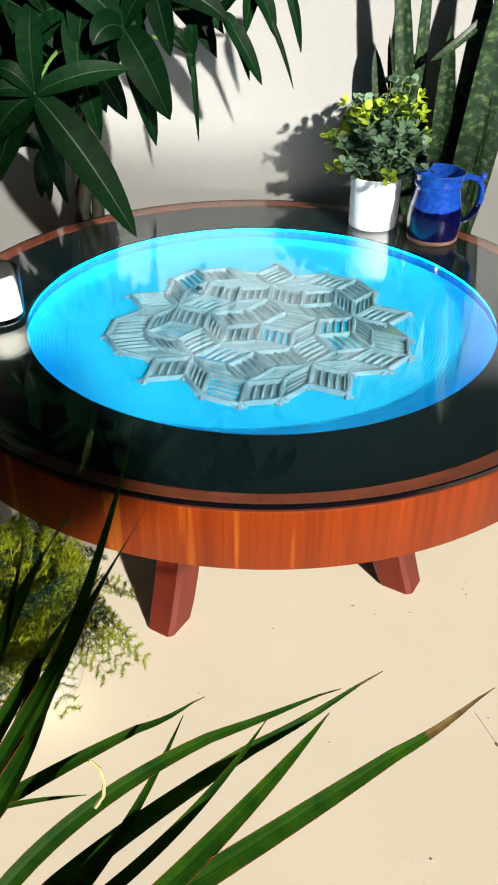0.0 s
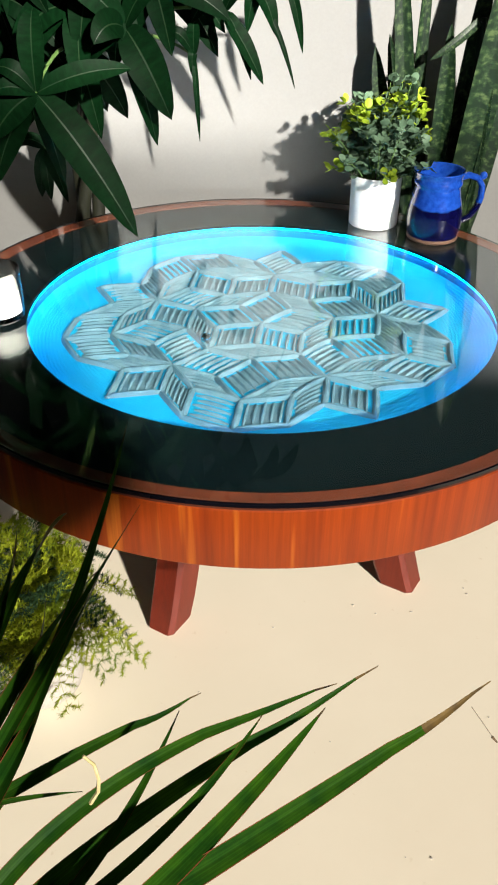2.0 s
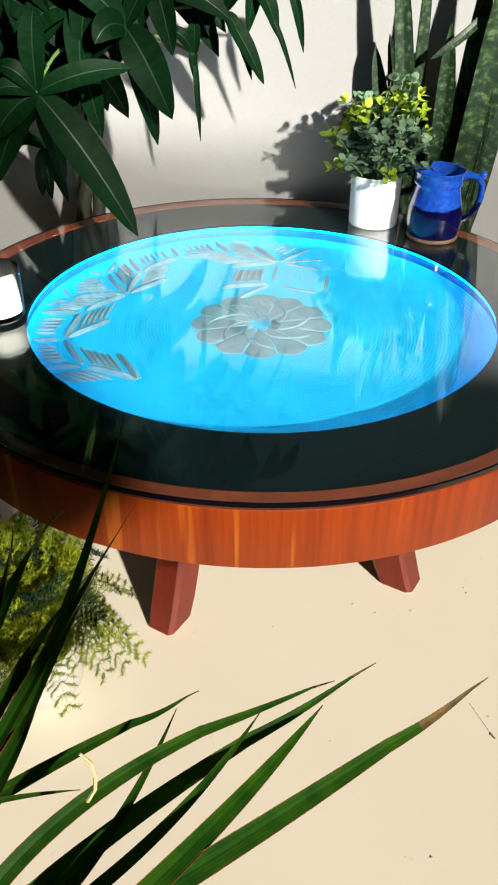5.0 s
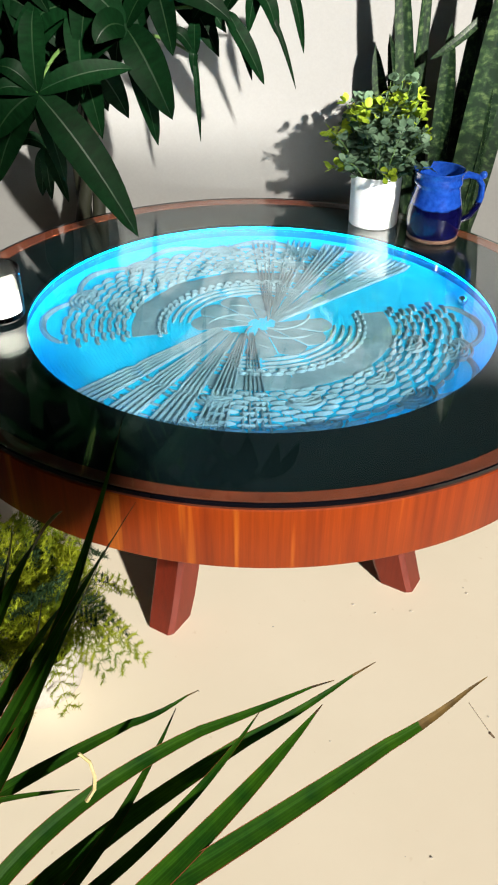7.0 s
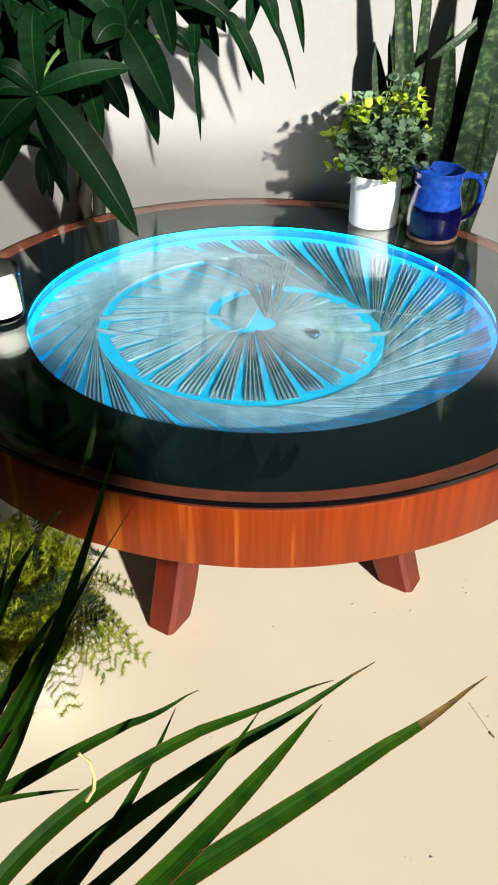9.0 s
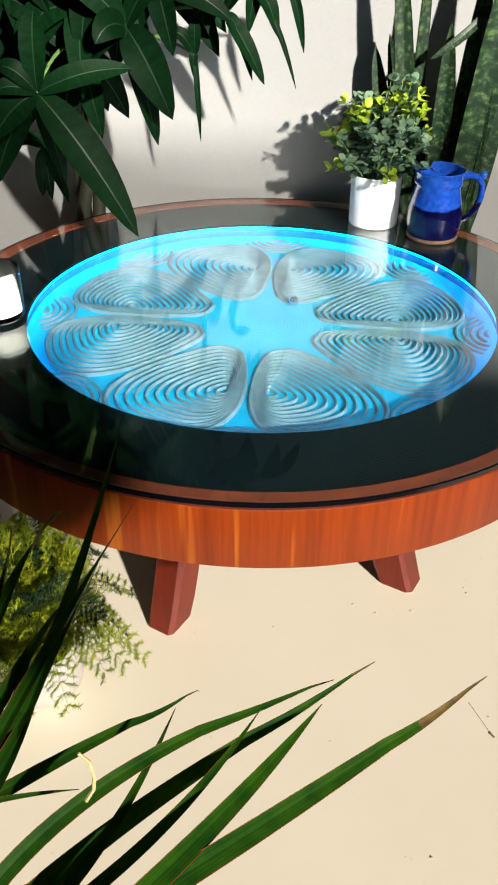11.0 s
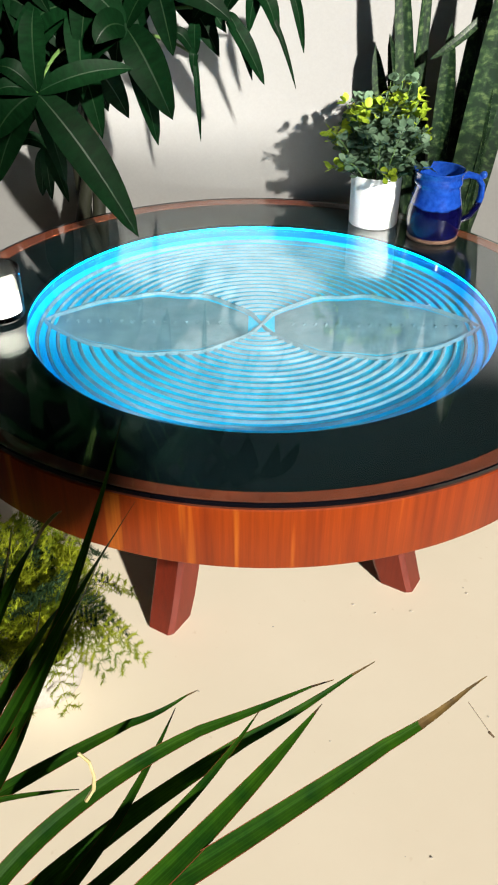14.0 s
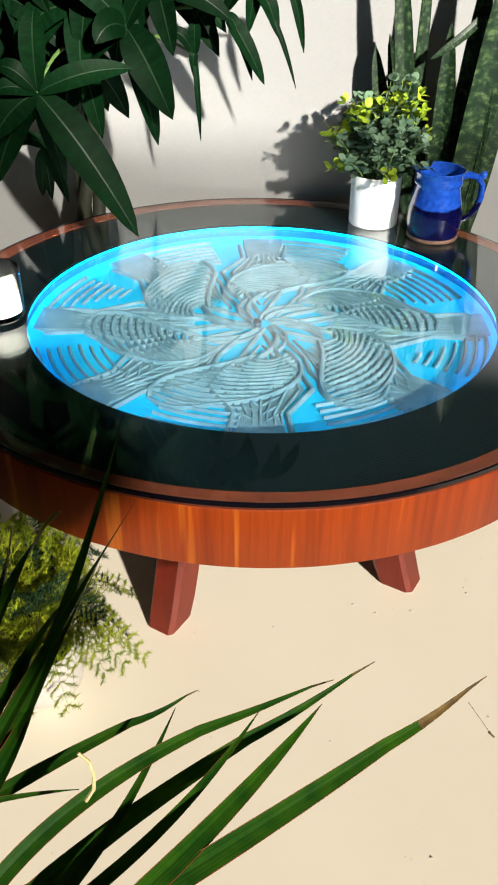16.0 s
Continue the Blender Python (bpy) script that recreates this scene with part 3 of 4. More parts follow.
def spokes():
    count, n0 = 32, 24
    for s in range(count):
        a = s * 360 / count + 2
        up = 6.84 + ((a - 183) % 180) / 180 * 0.66
        late = 8.05 + ((-a) % 360) / 360 * 0.70 if a % 360 > 75 else 7.90 + (75 - a % 360) / 75 * 0.15
        stub, inner, outer, bent = bmesh.new(), bmesh.new(), bmesh.new(), bmesh.new()
        edges = {}
        for k in range(5):
            b = a + 1.75 * k
            p, q = Vector(pol(spiral_start(b) + 0.006, b)), Vector(pol(R * 0.985, b + 28))
            if 75 < b % 360 < 180:
                ridge(stub, [pol(R * 0.03 + (spiral_start(b) - 0.006 - R * 0.03) * i / 6, b - 6) for i in range(7)], lambda r: 0.0125 * r, 0.002)
            low, high = [], []
            for i in range(n0 + 1):
                v = p.lerp(q, i / n0)
                turn = spiral_r(math.degrees(math.atan2(v.y, v.x)))
                if v.length < turn - 0.005 and not high:
                    low.append(v)
                else:
                    high.append(v)
            high = low[-1:] + high
            ridge(inner, low, lambda r: 0.002 + 0.0125 * r, 0.0034)
            ridge(outer, high, lambda r: 0.002 + 0.0130 * r, 0.0034)
            p, q = Vector(pol(spiral_r(b) + 0.007, b)), Vector(pol(R * 0.985, b + 46))
            lane = [p.lerp(q, i / 8) for i in range(9)]
            edges[k] = low, high, lane
            ridge(bent, lane, 0.0046, 0.0034)
        for which, bm in enumerate((inner, outer, bent)):
            m = min(len(edges[0][which]), len(edges[4][which]))
            if m > 2 and abs(len(edges[0][which]) - len(edges[4][which])) < 3:
                sheet(bm, edges[0][which][:m], edges[4][which][:m], 0.0005)
        heap(stub, up, 7.55)
        heap(inner, up, 9.25 + 0.01 * s)
        heap(outer, up, late)
        heap(bent, late + 0.12, 9.35 + 0.01 * s)
    bm = bmesh.new()
    mound(bm, [pol(spiral_start(d) - 0.012, d) for d in range(84, 226, 8)], 0.0018)
    heap(bm, 7.62, 9.4, "sand_lobe")
    # first loops of the next drawing
    for side in (-1, 1):
        for h in (-1, 1):
            bm = bmesh.new()
            ridge(bm, [(side * R * (0.08 + 0.80 * i / 14), h * R * 0.12 * math.sin(math.pi * (i / 14) ** 0.7) + 0.01 * side) for i in range(15)], 0.014, 0.0032)
            heap(bm, 8.92, 10.2)


spokes()


def grown(r):
    """When the ring drawing has reached the radius r (a share of the basin)."""
    steps = ((0.0, 11.0), (0.22, 11.3), (0.33, 11.5), (0.45, 12.0), (0.61, 12.5), (0.82, 13.0), (1.0, 13.45))
    for (r0, t0), (r1, t1) in zip(steps, steps[1:]):
        if r <= r1:
            return t0 + (t1 - t0) * (r - r0) / (r1 - r0)
    return 13.5


def petals():
    """Eight petals of nested loops in four mirrored pairs, levelled from the middle outwards."""
    bands = (0.0, 0.34, 0.48, 0.64, 0.82, 1.1)
    for s in range(8):
        a = s * 45 + 17.5
        side = -1 if s % 2 == 0 else 1
        loop = []
        for i in range(73):
            f = 2 * math.pi * i / 72
            rr = R * (0.60 - 0.33 * math.cos(f))
            half = 21.0 * math.copysign(abs(math.sin(f)) ** 0.6, math.sin(f))
            loop.append(Vector(pol(rr, a + half)))
        focus = Vector(pol(R * 0.60, a + side * 15))
        cut = [bmesh.new() for _ in bands[:-1]]
        for k in range(1, 13):
            pts = [focus + (p - focus) * (k / 12) for p in loop]
            where = [max(z for z in range(5) if p.length >= bands[z] * R) for p in pts]
            run = [pts[0]]
            for n in range(1, len(pts)):
                run.append(pts[n])
                if where[n] != where[n - 1] or n == len(pts) - 1:
                    ridge(cut[where[n - 1]], run, 0.0056 if k < 12 else 0.0100, 0.0030 if k < 12 else 0.0034, False)
                    run = [pts[n]]
        for k in range(5):
            c = pol(R * 1.04, a + 22.5)
            ridge(cut[-1], [p for p in arc(0.024 + 0.0115 * k, a + 22.5 + 105, a + 22.5 + 255, 10, c) if math.hypot(*p) < R * 0.985], 0.0075, 0.0024)
        for z, bm in enumerate(cut):
            heap(bm, 10.0 + 0.1 * z + 0.02 * s, max(11.15, grown(bands[z] * 0.45 + bands[z + 1] * 0.55 if z < 4 else 0.95)))


petals()
ARMS = (180, 225, 270, 315, 0, 45, 90, 135)
ARM_UP = {180: 14.75, 270: 14.82, 90: 14.95, 225: 15.0, 0: 15.05, 45: 15.12, 315: 15.08, 135: 15.0}


def eye_half(x, size):
    """Half the height of the eye shapes at the distance x from the middle."""
    u = min(1.0, x / (size * R))
    return R * 0.31 * size * math.sin(math.pi * u ** 0.85) ** 0.8 * (1 + 0.04 * math.cos(24 * u)) if u < 1 else 0.0


def rings():
    """Concentric rings that part round two eye shapes."""
    cells = {}
    for k in range(21):
        r = R * (0.10 + 0.0435 * k)
        size = 0.96
        for sec in range(32):
            run = []
            for i in range(7):
                p = pol(r, -5.625 + 11.25 * (sec + i / 6))
                if abs(p[1]) > eye_half(abs(p[0]), size) + 0.004:
                    run.append(p)
            if len(run) > 1:
                cells.setdefault((k // 2, sec // 2 * 2), []).append(run)
    for (band, sec), runs in cells.items():
        a = sec * 11.25 + 5.6
        near = min(ARMS, key=lambda d: abs((a - d + 180) % 360 - 180))
        r = 0.10 + 0.0864 * band + 0.03
        off = abs((a - near + 180) % 360 - 180)
        gone = ARM_UP[near] if off < 6 else (15.05 + 0.3 * r / 0.66 if r < 0.66 else 17)
        bm = bmesh.new()
        for run in runs:
            ridge(bm, run, 0.0068, 0.0029, False)
        heap(bm, max(grown(r), 11.2), gone)
    for size, up, down in ((0.33, 11.35, 11.95), (0.45, 11.95, 12.4), (0.62, 12.4, 12.9), (0.82, 12.9, 13.3)):
        for half in (5, 185):
            bm = bmesh.new()
            ridge(bm, arc(R * size, half, half + 170, 48), 0.014, 0.0042)
            heap(bm, up, down)
    for size, up, down in ((0.34, 11.15, 12.15), (0.62, 12.05, 12.75), (0.80, 12.68, 13.3), (0.96, 13.2, 15.0)):
        for side in (-1, 1):
            bm = bmesh.new()
            for h in (-1, 1):
                ridge(bm, [(side * R * size * i / 24, h * eye_half(R * size * i / 24, size)) for i in range(25)], 0.011, 0.0034)
            heap(bm, up, down if side < 0 else down + 0.15)
            bm = bmesh.new()
            rim = [(side * R * size * i / 20, eye_half(R * size * i / 20, size) * 0.9) for i in range(1, 20)]
            mound(bm, rim + [(x, -y) for x, y in rim[::-1]], 0.0008)
            for i in range(3, 19):
                x0 = side * R * size * i / 20
                ridge(bm, [(x0 - side * 0.004, -0.006), (x0, 0), (x0 - side * 0.004, 0.006)], 0.004, 0.0024)
            heap(bm, up, down if side < 0 else down + 0.15, "sand_lobe")


rings()


def star():
    """Eight flared arms, then a pinwheel of six striped petals."""
    for a in ARMS:
        bm = bmesh.new()
        x, y = Vector(pol(1, a)), Vector(pol(1, a + 90))
        for h in (-1, 1):
            out = ((0.10, 0.01), (0.34, 0.09), (0.44, 0.16), (0.56, 0.20), (0.74, 0.10), (0.985, 0.13))
            pts = []
            for (r0, w0), (r1, w1) in zip(out, out[1:]):
                pts += [x * (R * (r0 + (r1 - r0) * i / 5)) + y * (h * R * (w0 + (w1 - w0) * i / 5)) for i in range(5)]
            ridge(bm, pts, 0.011, 0.0032)
            for k in range(7):
                r0 = R * (0.50 + 0.062 * k)
                ridge(bm, [x * (r0 - 0.010 * q) + y * (h * 0.010 * q) for q in (0, 1, 2, 2.6)], 0.006, 0.0022)
            ridge(bm, [x * (R * 0.2) + y * (h * 0.003), x * (R * 0.4) + y * (h * 0.030), x * (R * 0.58)], 0.009, 0.003)
        sheet(bm, *[[x * (R * r0) + y * (h * R * (w0 - 0.012)) for r0, w0 in out[1:]] for h in (-1, 1)], 0.0005)
        for k in range(-3, 4):
            lane = []
            for (r0, w0), (r1, w1) in zip(out, out[1:]):
                lane += [x * (R * (r0 + (r1 - r0) * i / 5)) + y * (k / 4 * R * (w0 + (w1 - w0) * i / 5)) for i in range(5)]
            ridge(bm, lane[4:], 0.0056, 0.0020)
        heap(bm, ARM_UP[a], 17, "sand_arm")
    for s in range(6):
        a = s * 60 + 14
        bm = bmesh.new()
        ridge(bm, [pol(R * (0.04 + 0.30 * i / 12), a - 50 * i / 12) for i in range(13)], 0.013, 0.0040)
        ridge(bm, [pol(R * (0.04 + 0.24 * i / 12), a + 28 - 62 * i / 12) for i in range(13)], 0.009, 0.0032)
        heap(bm, 15.35, 17)
        bm = bmesh.new()
        lo, hi = [], []
        for i in range(15):
            u = i / 14
            mid = a + 26 - 34 * u
            half = 26 * math.sin(math.pi * min(1, 0.10 + 0.82 * u)) ** 0.7
            lo.append(Vector(pol(R * (0.28 + 0.48 * u), mid - half)))
            hi.append(Vector(pol(R * (0.26 + 0.44 * u), mid + half)))
        for i in range(1, 15):
            p, q = lo[i], hi[i]
            bow = (p + q).normalized() * 0.020
            ridge(bm, [p.lerp(q, k / 8) + bow * math.sin(math.pi * k / 8) for k in range(9)], 0.0105, 0.0036)
        ridge(bm, lo, 0.013, 0.0044)
        ridge(bm, hi, 0.011, 0.0038)
        heap(bm, 15.72 + 0.02 * s, 17, "sand_petal")


star()

# ---- ball ----
bm = bmesh.new()
bmesh.ops.create_uvsphere(bm, u_segments=32, v_segments=20, radius=0.0085)
ball = new("steel_ball", mesh_of("steel_ball", bm, STEEL))
tagged(ball, "small polished steel ball rolling on the sand", "ball")
BALL = [(0, -0.105, 0.112), (0.5, -0.098, -0.022), (1, 0.002, 0.007), (1.5, -0.096, -0.203), (2, -0.083, -0.065), (2.5, -0.085, -0.288),
        (3, -0.046, -0.217), (3.5, -0.088, -0.092), (4, 0.031, 0.012), (5.2, 0.02, -0.02), (6.3, 0.28, 0.00), (6.5, -0.286, -0.098), (7, 0.330, 0.081),
        (7.5, -0.091, 0.036), (8, 0.159, 0.215), (8.5, -0.310, 0.150), (9, 0.082, -0.048), (10, 0.2, 0.1), (11.5, 0.0, -0.003),
        (12, 0.066, -0.145), (12.5, -0.215, -0.082), (13, -0.180, -0.198), (13.4, -0.06, -0.335), (14.5, 0.05, -0.337), (15, 0.001, 0.144),
        (15.5, -0.003, -0.015), (16, -0.007, -0.015)]

# ---- things on the table ----
TOP = ZT + 0.0105


def mug():
    ob = thing("mug", (0.308, 0.290, TOP), "two-tone blue glazed stoneware mug with a handle", "mug")
    bm = bmesh.new()
    turned(bm, [(0, 0.002), (0.036, 0.0), (0.044, 0.001), (0.0462, 0.004), (0.0460, 0.007), (0.045, 0.0085)], 64, 1)
    turned(bm, [(0.045, 0.0085), (0.0485, 0.022), (0.0495, 0.034), (0.0485, 0.050), (0.0450, 0.068), (0.0415, 0.082), (0.0400, 0.092), (0.0400, 0.096), (0.0422, 0.099), (0.0430, 0.1025),
                (0.0420, 0.106), (0.0408, 0.109), (0.0425, 0.115), (0.0455, 0.1215), (0.0445, 0.1235), (0.0425, 0.122), (0.0405, 0.112), (0.039, 0.09), (0.043, 0.05), (0.042, 0.02), (0, 0.012)], 64, 0)
    bmesh.ops.remove_doubles(bm, verts=bm.verts, dist=0.0001)
    part("body", bm, (GLAZE, CLAY), ob)
    bm = bmesh.new()
    pts = [(0.040, 0.006, 0.104), (0.056, 0.004, 0.110), (0.072, 0, 0.106), (0.081, 0, 0.092), (0.082, 0, 0.072), (0.076, 0, 0.052), (0.064, 0, 0.036), (0.046, 0, 0.028)]
    tube(bm, pts, 0.0062, 0.0052, 12)
    for v in bm.verts:
        v.co.y *= 1.5
    part("handle", bm, GLAZE, ob)
    bm = bmesh.new()
    bmesh.ops.create_uvsphere(bm, u_segments=12, v_segments=8, radius=0.007)
    for v in bm.verts:
        v.co += Vector((0.081, 0, 0.110))
    part("thumb_rest", bm, GLAZE, ob)
    ob.rotation_euler = (0, 0, radians(8))


mug()


def leafy_pot():
    ob = thing("potted_plant", (0.208, 0.362, TOP), "bushy grey-green and lime plant in a white cylinder pot", "plant")
    bm = bmesh.new()
    turned(bm, [(0, 0), (0.043, 0), (0.0455, 0.003), (0.0465, 0.092), (0.0455, 0.094), (0.0435, 0.092), (0.0425, 0.078), (0, 0.078)], 64)
    part("pot", bm, POT_WHITE, ob, "white matt cylinder pot")
    bm = bmesh.new()
    turned(bm, [(0, 0.0785), (0.0424, 0.0785), (0.035, 0.083), (0, 0.085)], 24)
    part("soil", bm, SOIL, ob)
    rnd = random.Random(5)
    for s in range(62):
        a = 2.399 * s + rnd.uniform(-0.2, 0.2)
        f = math.sqrt((s + 0.5) / 62)
        reach, high = 0.096 * f * rnd.uniform(0.85, 1.15), 0.086 + 0.125 * (1 - f ** 4.5) * rnd.uniform(0.7, 1.05) + 0.045 * rnd.random()
        tip = Vector((reach * math.cos(a), reach * math.sin(a) * 0.9, high))
        base = Vector((0.03 * f * math.cos(a), 0.03 * f * math.sin(a), 0.075))
        pts = arc_between(base, tip, (0, 0, 0.012), 7)
        bm = bmesh.new()
        tube(bm, pts, 0.0014, 0.0008, 5, 2)
        young = rnd.random() < 0.5
        for i in range(2, 8):
            for k in range(5):
                d = Vector((rnd.uniform(-1, 1), rnd.uniform(-1, 1), rnd.uniform(-0.25, 0.9))).normalized()
                size = rnd.uniform(0.0058, 0.0092)
                mat = 1 if young and i > 5 else 0
                c = pts[i] + d * 0.004
                side = d.cross(Vector((rnd.uniform(-1, 1), rnd.uniform(-1, 1), 1))).normalized()
                nrm = side.cross(d)
                ring = [bm.verts.new(c + d * (size * (1 - math.cos(t))) + side * (size * 0.85 * math.sin(t)) + nrm * (0.0022 * math.sin(t) ** 2)) for t in (2 * math.pi * q / 8 for q in range(8))]
                mid = bm.verts.new(c + d * size)
                for q in range(8):
                    bm.faces.new((ring[q], ring[(q + 1) % 8], mid)).material_index = mat
        part("sprig", bm, (EUCA, EUCA_NEW, STEM), ob)


leafy_pot()


def candle():
    ob = thing("candle", (-0.392, -0.062, TOP), "white candle in a clear glass tumbler", "candle")
    bm = bmesh.new()
    turned(bm, [(0, 0), (0.036, 0), (0.0385, 0.003), (0.0395, 0.074), (0.0388, 0.075), (0.0378, 0.074), (0.0368, 0.010), (0, 0.009)], 48)
    g = part("glass", bm, JAR, ob, "clear glass tumbler")
    g.visible_shadow = False
    bm = bmesh.new()
    turned(bm, [(0, 0.0093), (0.0360, 0.0103), (0.0370, 0.0450), (0.033, 0.0425), (0.012, 0.041), (0, 0.0415)], 48)
    part("wax", bm, WAX, ob, "white wax")
    bm = bmesh.new()
    tube(bm, [(0, 0, 0.0405), (0.0006, 0, 0.047), (0.002, 0.001, 0.051)], 0.001, 0.0008, 6)
    part("wick", bm, WICK, ob)


candle()

# hub of each leaf, then tip and width of its leaflets
LEAFLETS = {
    "a": ((-0.360, 0.200, 0.710), [((-0.211, 0.170, 0.488), 0.067), ((-0.212, 0.240, 0.740), 0.041), ((-0.353, 0.220, 0.829), 0.045), ((-0.421, 0.200, 0.746), 0.034), ((-0.431, 0.180, 0.711), 0.031), ((-0.438, 0.190, 0.640), 0.056), ((-0.342, 0.250, 0.552), 0.039), ((-0.476, 0.280, 0.536), 0.052)]),
    "b": ((-0.225, 0.280, 0.794), [((-0.153, 0.250, 0.660), 0.067), ((-0.185, 0.300, 0.605), 0.048), ((-0.265, 0.220, 0.778), 0.050), ((-0.325, 0.250, 0.866), 0.049), ((-0.252, 0.320, 0.726), 0.050), ((-0.324, 0.310, 0.710), 0.058), ((-0.364, 0.340, 0.744), 0.050), ((-0.152, 0.280, 0.857), 0.046), ((-0.298, 0.330, 0.810), 0.048)]),
    "c": ((-0.176, 0.300, 0.851), [((-0.151, 0.280, 0.752), 0.046), ((-0.056, 0.300, 0.801), 0.047), ((-0.224, 0.310, 0.763), 0.040), ((-0.107, 0.300, 0.871), 0.038)]),
    "d": ((-0.119, 0.330, 0.745), [((-0.123, 0.330, 0.712), 0.017), ((-0.113, 0.330, 0.605), 0.011), ((-0.117, 0.330, 0.796), 0.024), ((-0.161, 0.320, 0.777), 0.024)]),
    "e": ((-0.068, 0.330, 0.810), [((-0.002, 0.320, 0.702), 0.033), ((-0.023, 0.330, 0.707), 0.025), ((-0.123, 0.340, 0.793), 0.033), ((-0.012, 0.330, 0.853), 0.031)]),
    "f": ((-0.016, 0.340, 0.834), [((0.019, 0.330, 0.774), 0.034), ((0.052, 0.330, 0.694), 0.011), ((-0.030, 0.340, 0.777), 0.028)]),
    "g": ((0.036, 0.340, 0.844), [((0.063, 0.330, 0.750), 0.018), ((0.079, 0.340, 0.861), 0.024)]),
    "h": ((-0.407, 0.400, 0.572), [((-0.426, 0.400, 0.480), 0.032), ((-0.409, 0.400, 0.473), 0.027), ((-0.377, 0.400, 0.469), 0.032), ((-0.463, 0.400, 0.571), 0.028)]),
}
# tip, foot and width of each upright leaf
SNAKE = [
    ((0.216, 0.440, 0.934), (0.275, 0.450, 0.493), 0.043),
    ((0.282, 0.470, 0.909), (0.290, 0.480, 0.517), 0.030),
    ((0.323, 0.430, 0.785), (0.326, 0.440, 0.496), 0.043),
    ((0.385, 0.440, 0.920), (0.355, 0.450, 0.494), 0.048),
    ((0.410, 0.400, 0.930), (0.368, 0.410, 0.490), 0.072),
    ((0.398, 0.405, 0.736), (0.391, 0.415, 0.489), 0.043),
    ((0.427, 0.410, 0.753), (0.395, 0.420, 0.420), 0.050),
    ((0.200, 0.480, 0.740), (0.254, 0.490, 0.514), 0.040),
    ((0.225, 0.490, 0.758), (0.264, 0.500, 0.511), 0.034),
    ((0.288, 0.485, 0.692), (0.304, 0.495, 0.479), 0.048),
    ((0.288, 0.400, 0.731), (0.374, 0.420, 0.796), 0.020),
]

# ---- plants ----
FACE = (0.1, -0.85, 0.55)


def broad_plant():
    ob = thing("money_tree", (-0.37, 0.385, 0), "tall indoor tree with long dark green palmate leaves", "plant")
    o = Vector(ob.location)
    bm = bmesh.new()
    turned(bm, [(0, 0), (0.09, 0), (0.095, 0.004), (0.112, 0.20), (0.112, 0.215), (0.104, 0.215), (0.100, 0.19), (0, 0.19)], 40)
    part("pot", bm, POT_DARK, ob, "dark plastic pot")
    bm = bmesh.new()
    turned(bm, [(0, 0.191), (0.103, 0.191), (0.06, 0.197), (0, 0.20)], 24)
    part("soil", bm, SOIL, ob)
    for k in range(3):
        bm = bmesh.new()
        pts = [Vector((0.020 * math.cos(2.1 * k + 5 * i / 14) + 0.035 * math.sin(1.7 * i / 14), 0.020 * math.sin(2.1 * k + 5 * i / 14) + 0.055 * math.sin(2.6 * (i / 14)), 0.19 + 0.58 * i / 14)) for i in range(15)]
        tube(bm, pts, 0.016, 0.010, 10)
        part("trunk", bm, BARK, ob)
    crown = Vector((0.05, 0.02, 0.80))
    for key, (hub, tips) in LEAFLETS.items():
        h = Vector(hub) - o
        bm = bmesh.new()
        tube(bm, arc_between(crown + Vector((0, 0, -0.06)), h, (0, 0, 0.03), 8), 0.004, 0.0025, 7)
        part("stalk", bm, STEM, ob)
        for tip, width in tips:
            t = Vector(tip) - o
            bm = bmesh.new()
            droop = 0.008 + 0.016 * random.random()
            pts = arc_between(h, t, (0, -0.01, droop), 12)
            face = Vector(FACE) + Vector((random.uniform(-0.4, 0.4), 0, random.uniform(-0.3, 0.3)))
            blade(bm, pts, width * 0.95, lance, face, 0.22, mats=(0, 0, 1))
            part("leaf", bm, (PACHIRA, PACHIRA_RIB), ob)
    # the crown's inner leaves
    rnd = random.Random(8)
    for k in range(37):
        hub = Vector((rnd.uniform(-0.13, 0.20), rnd.uniform(-0.08, 0.06), rnd.uniform(0.70, 1.02)))
        if k > 14:                          # the upper crown, which the table mirrors
            hub = Vector((rnd.uniform(-0.30, 0.42), rnd.uniform(-0.20, 0.05), rnd.uniform(1.06, 1.36)))
        bm = bmesh.new()
        tube(bm, arc_between(crown + Vector((0, 0, -0.06)), hub, (0, 0, 0.02), 6), 0.003, 0.002, 6)
        part("stalk", bm, STEM, ob)
        for q in range(5):
            a = 2 * math.pi * q / 5 + rnd.random()
            tip = hub + Vector((0.12 * math.cos(a), 0.05 * math.sin(a), -0.07 - 0.06 * rnd.random()))
            bm = bmesh.new()
            blade(bm, arc_between(hub, tip, (0, -0.01, 0.03), 10), rnd.uniform(0.045, 0.062), lance, Vector(FACE) + Vector((rnd.uniform(-0.5, 0.5), 0, rnd.uniform(-0.3, 0.4))), 0.22, mats=(0, 0, 1))
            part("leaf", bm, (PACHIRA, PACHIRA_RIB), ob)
    return ob


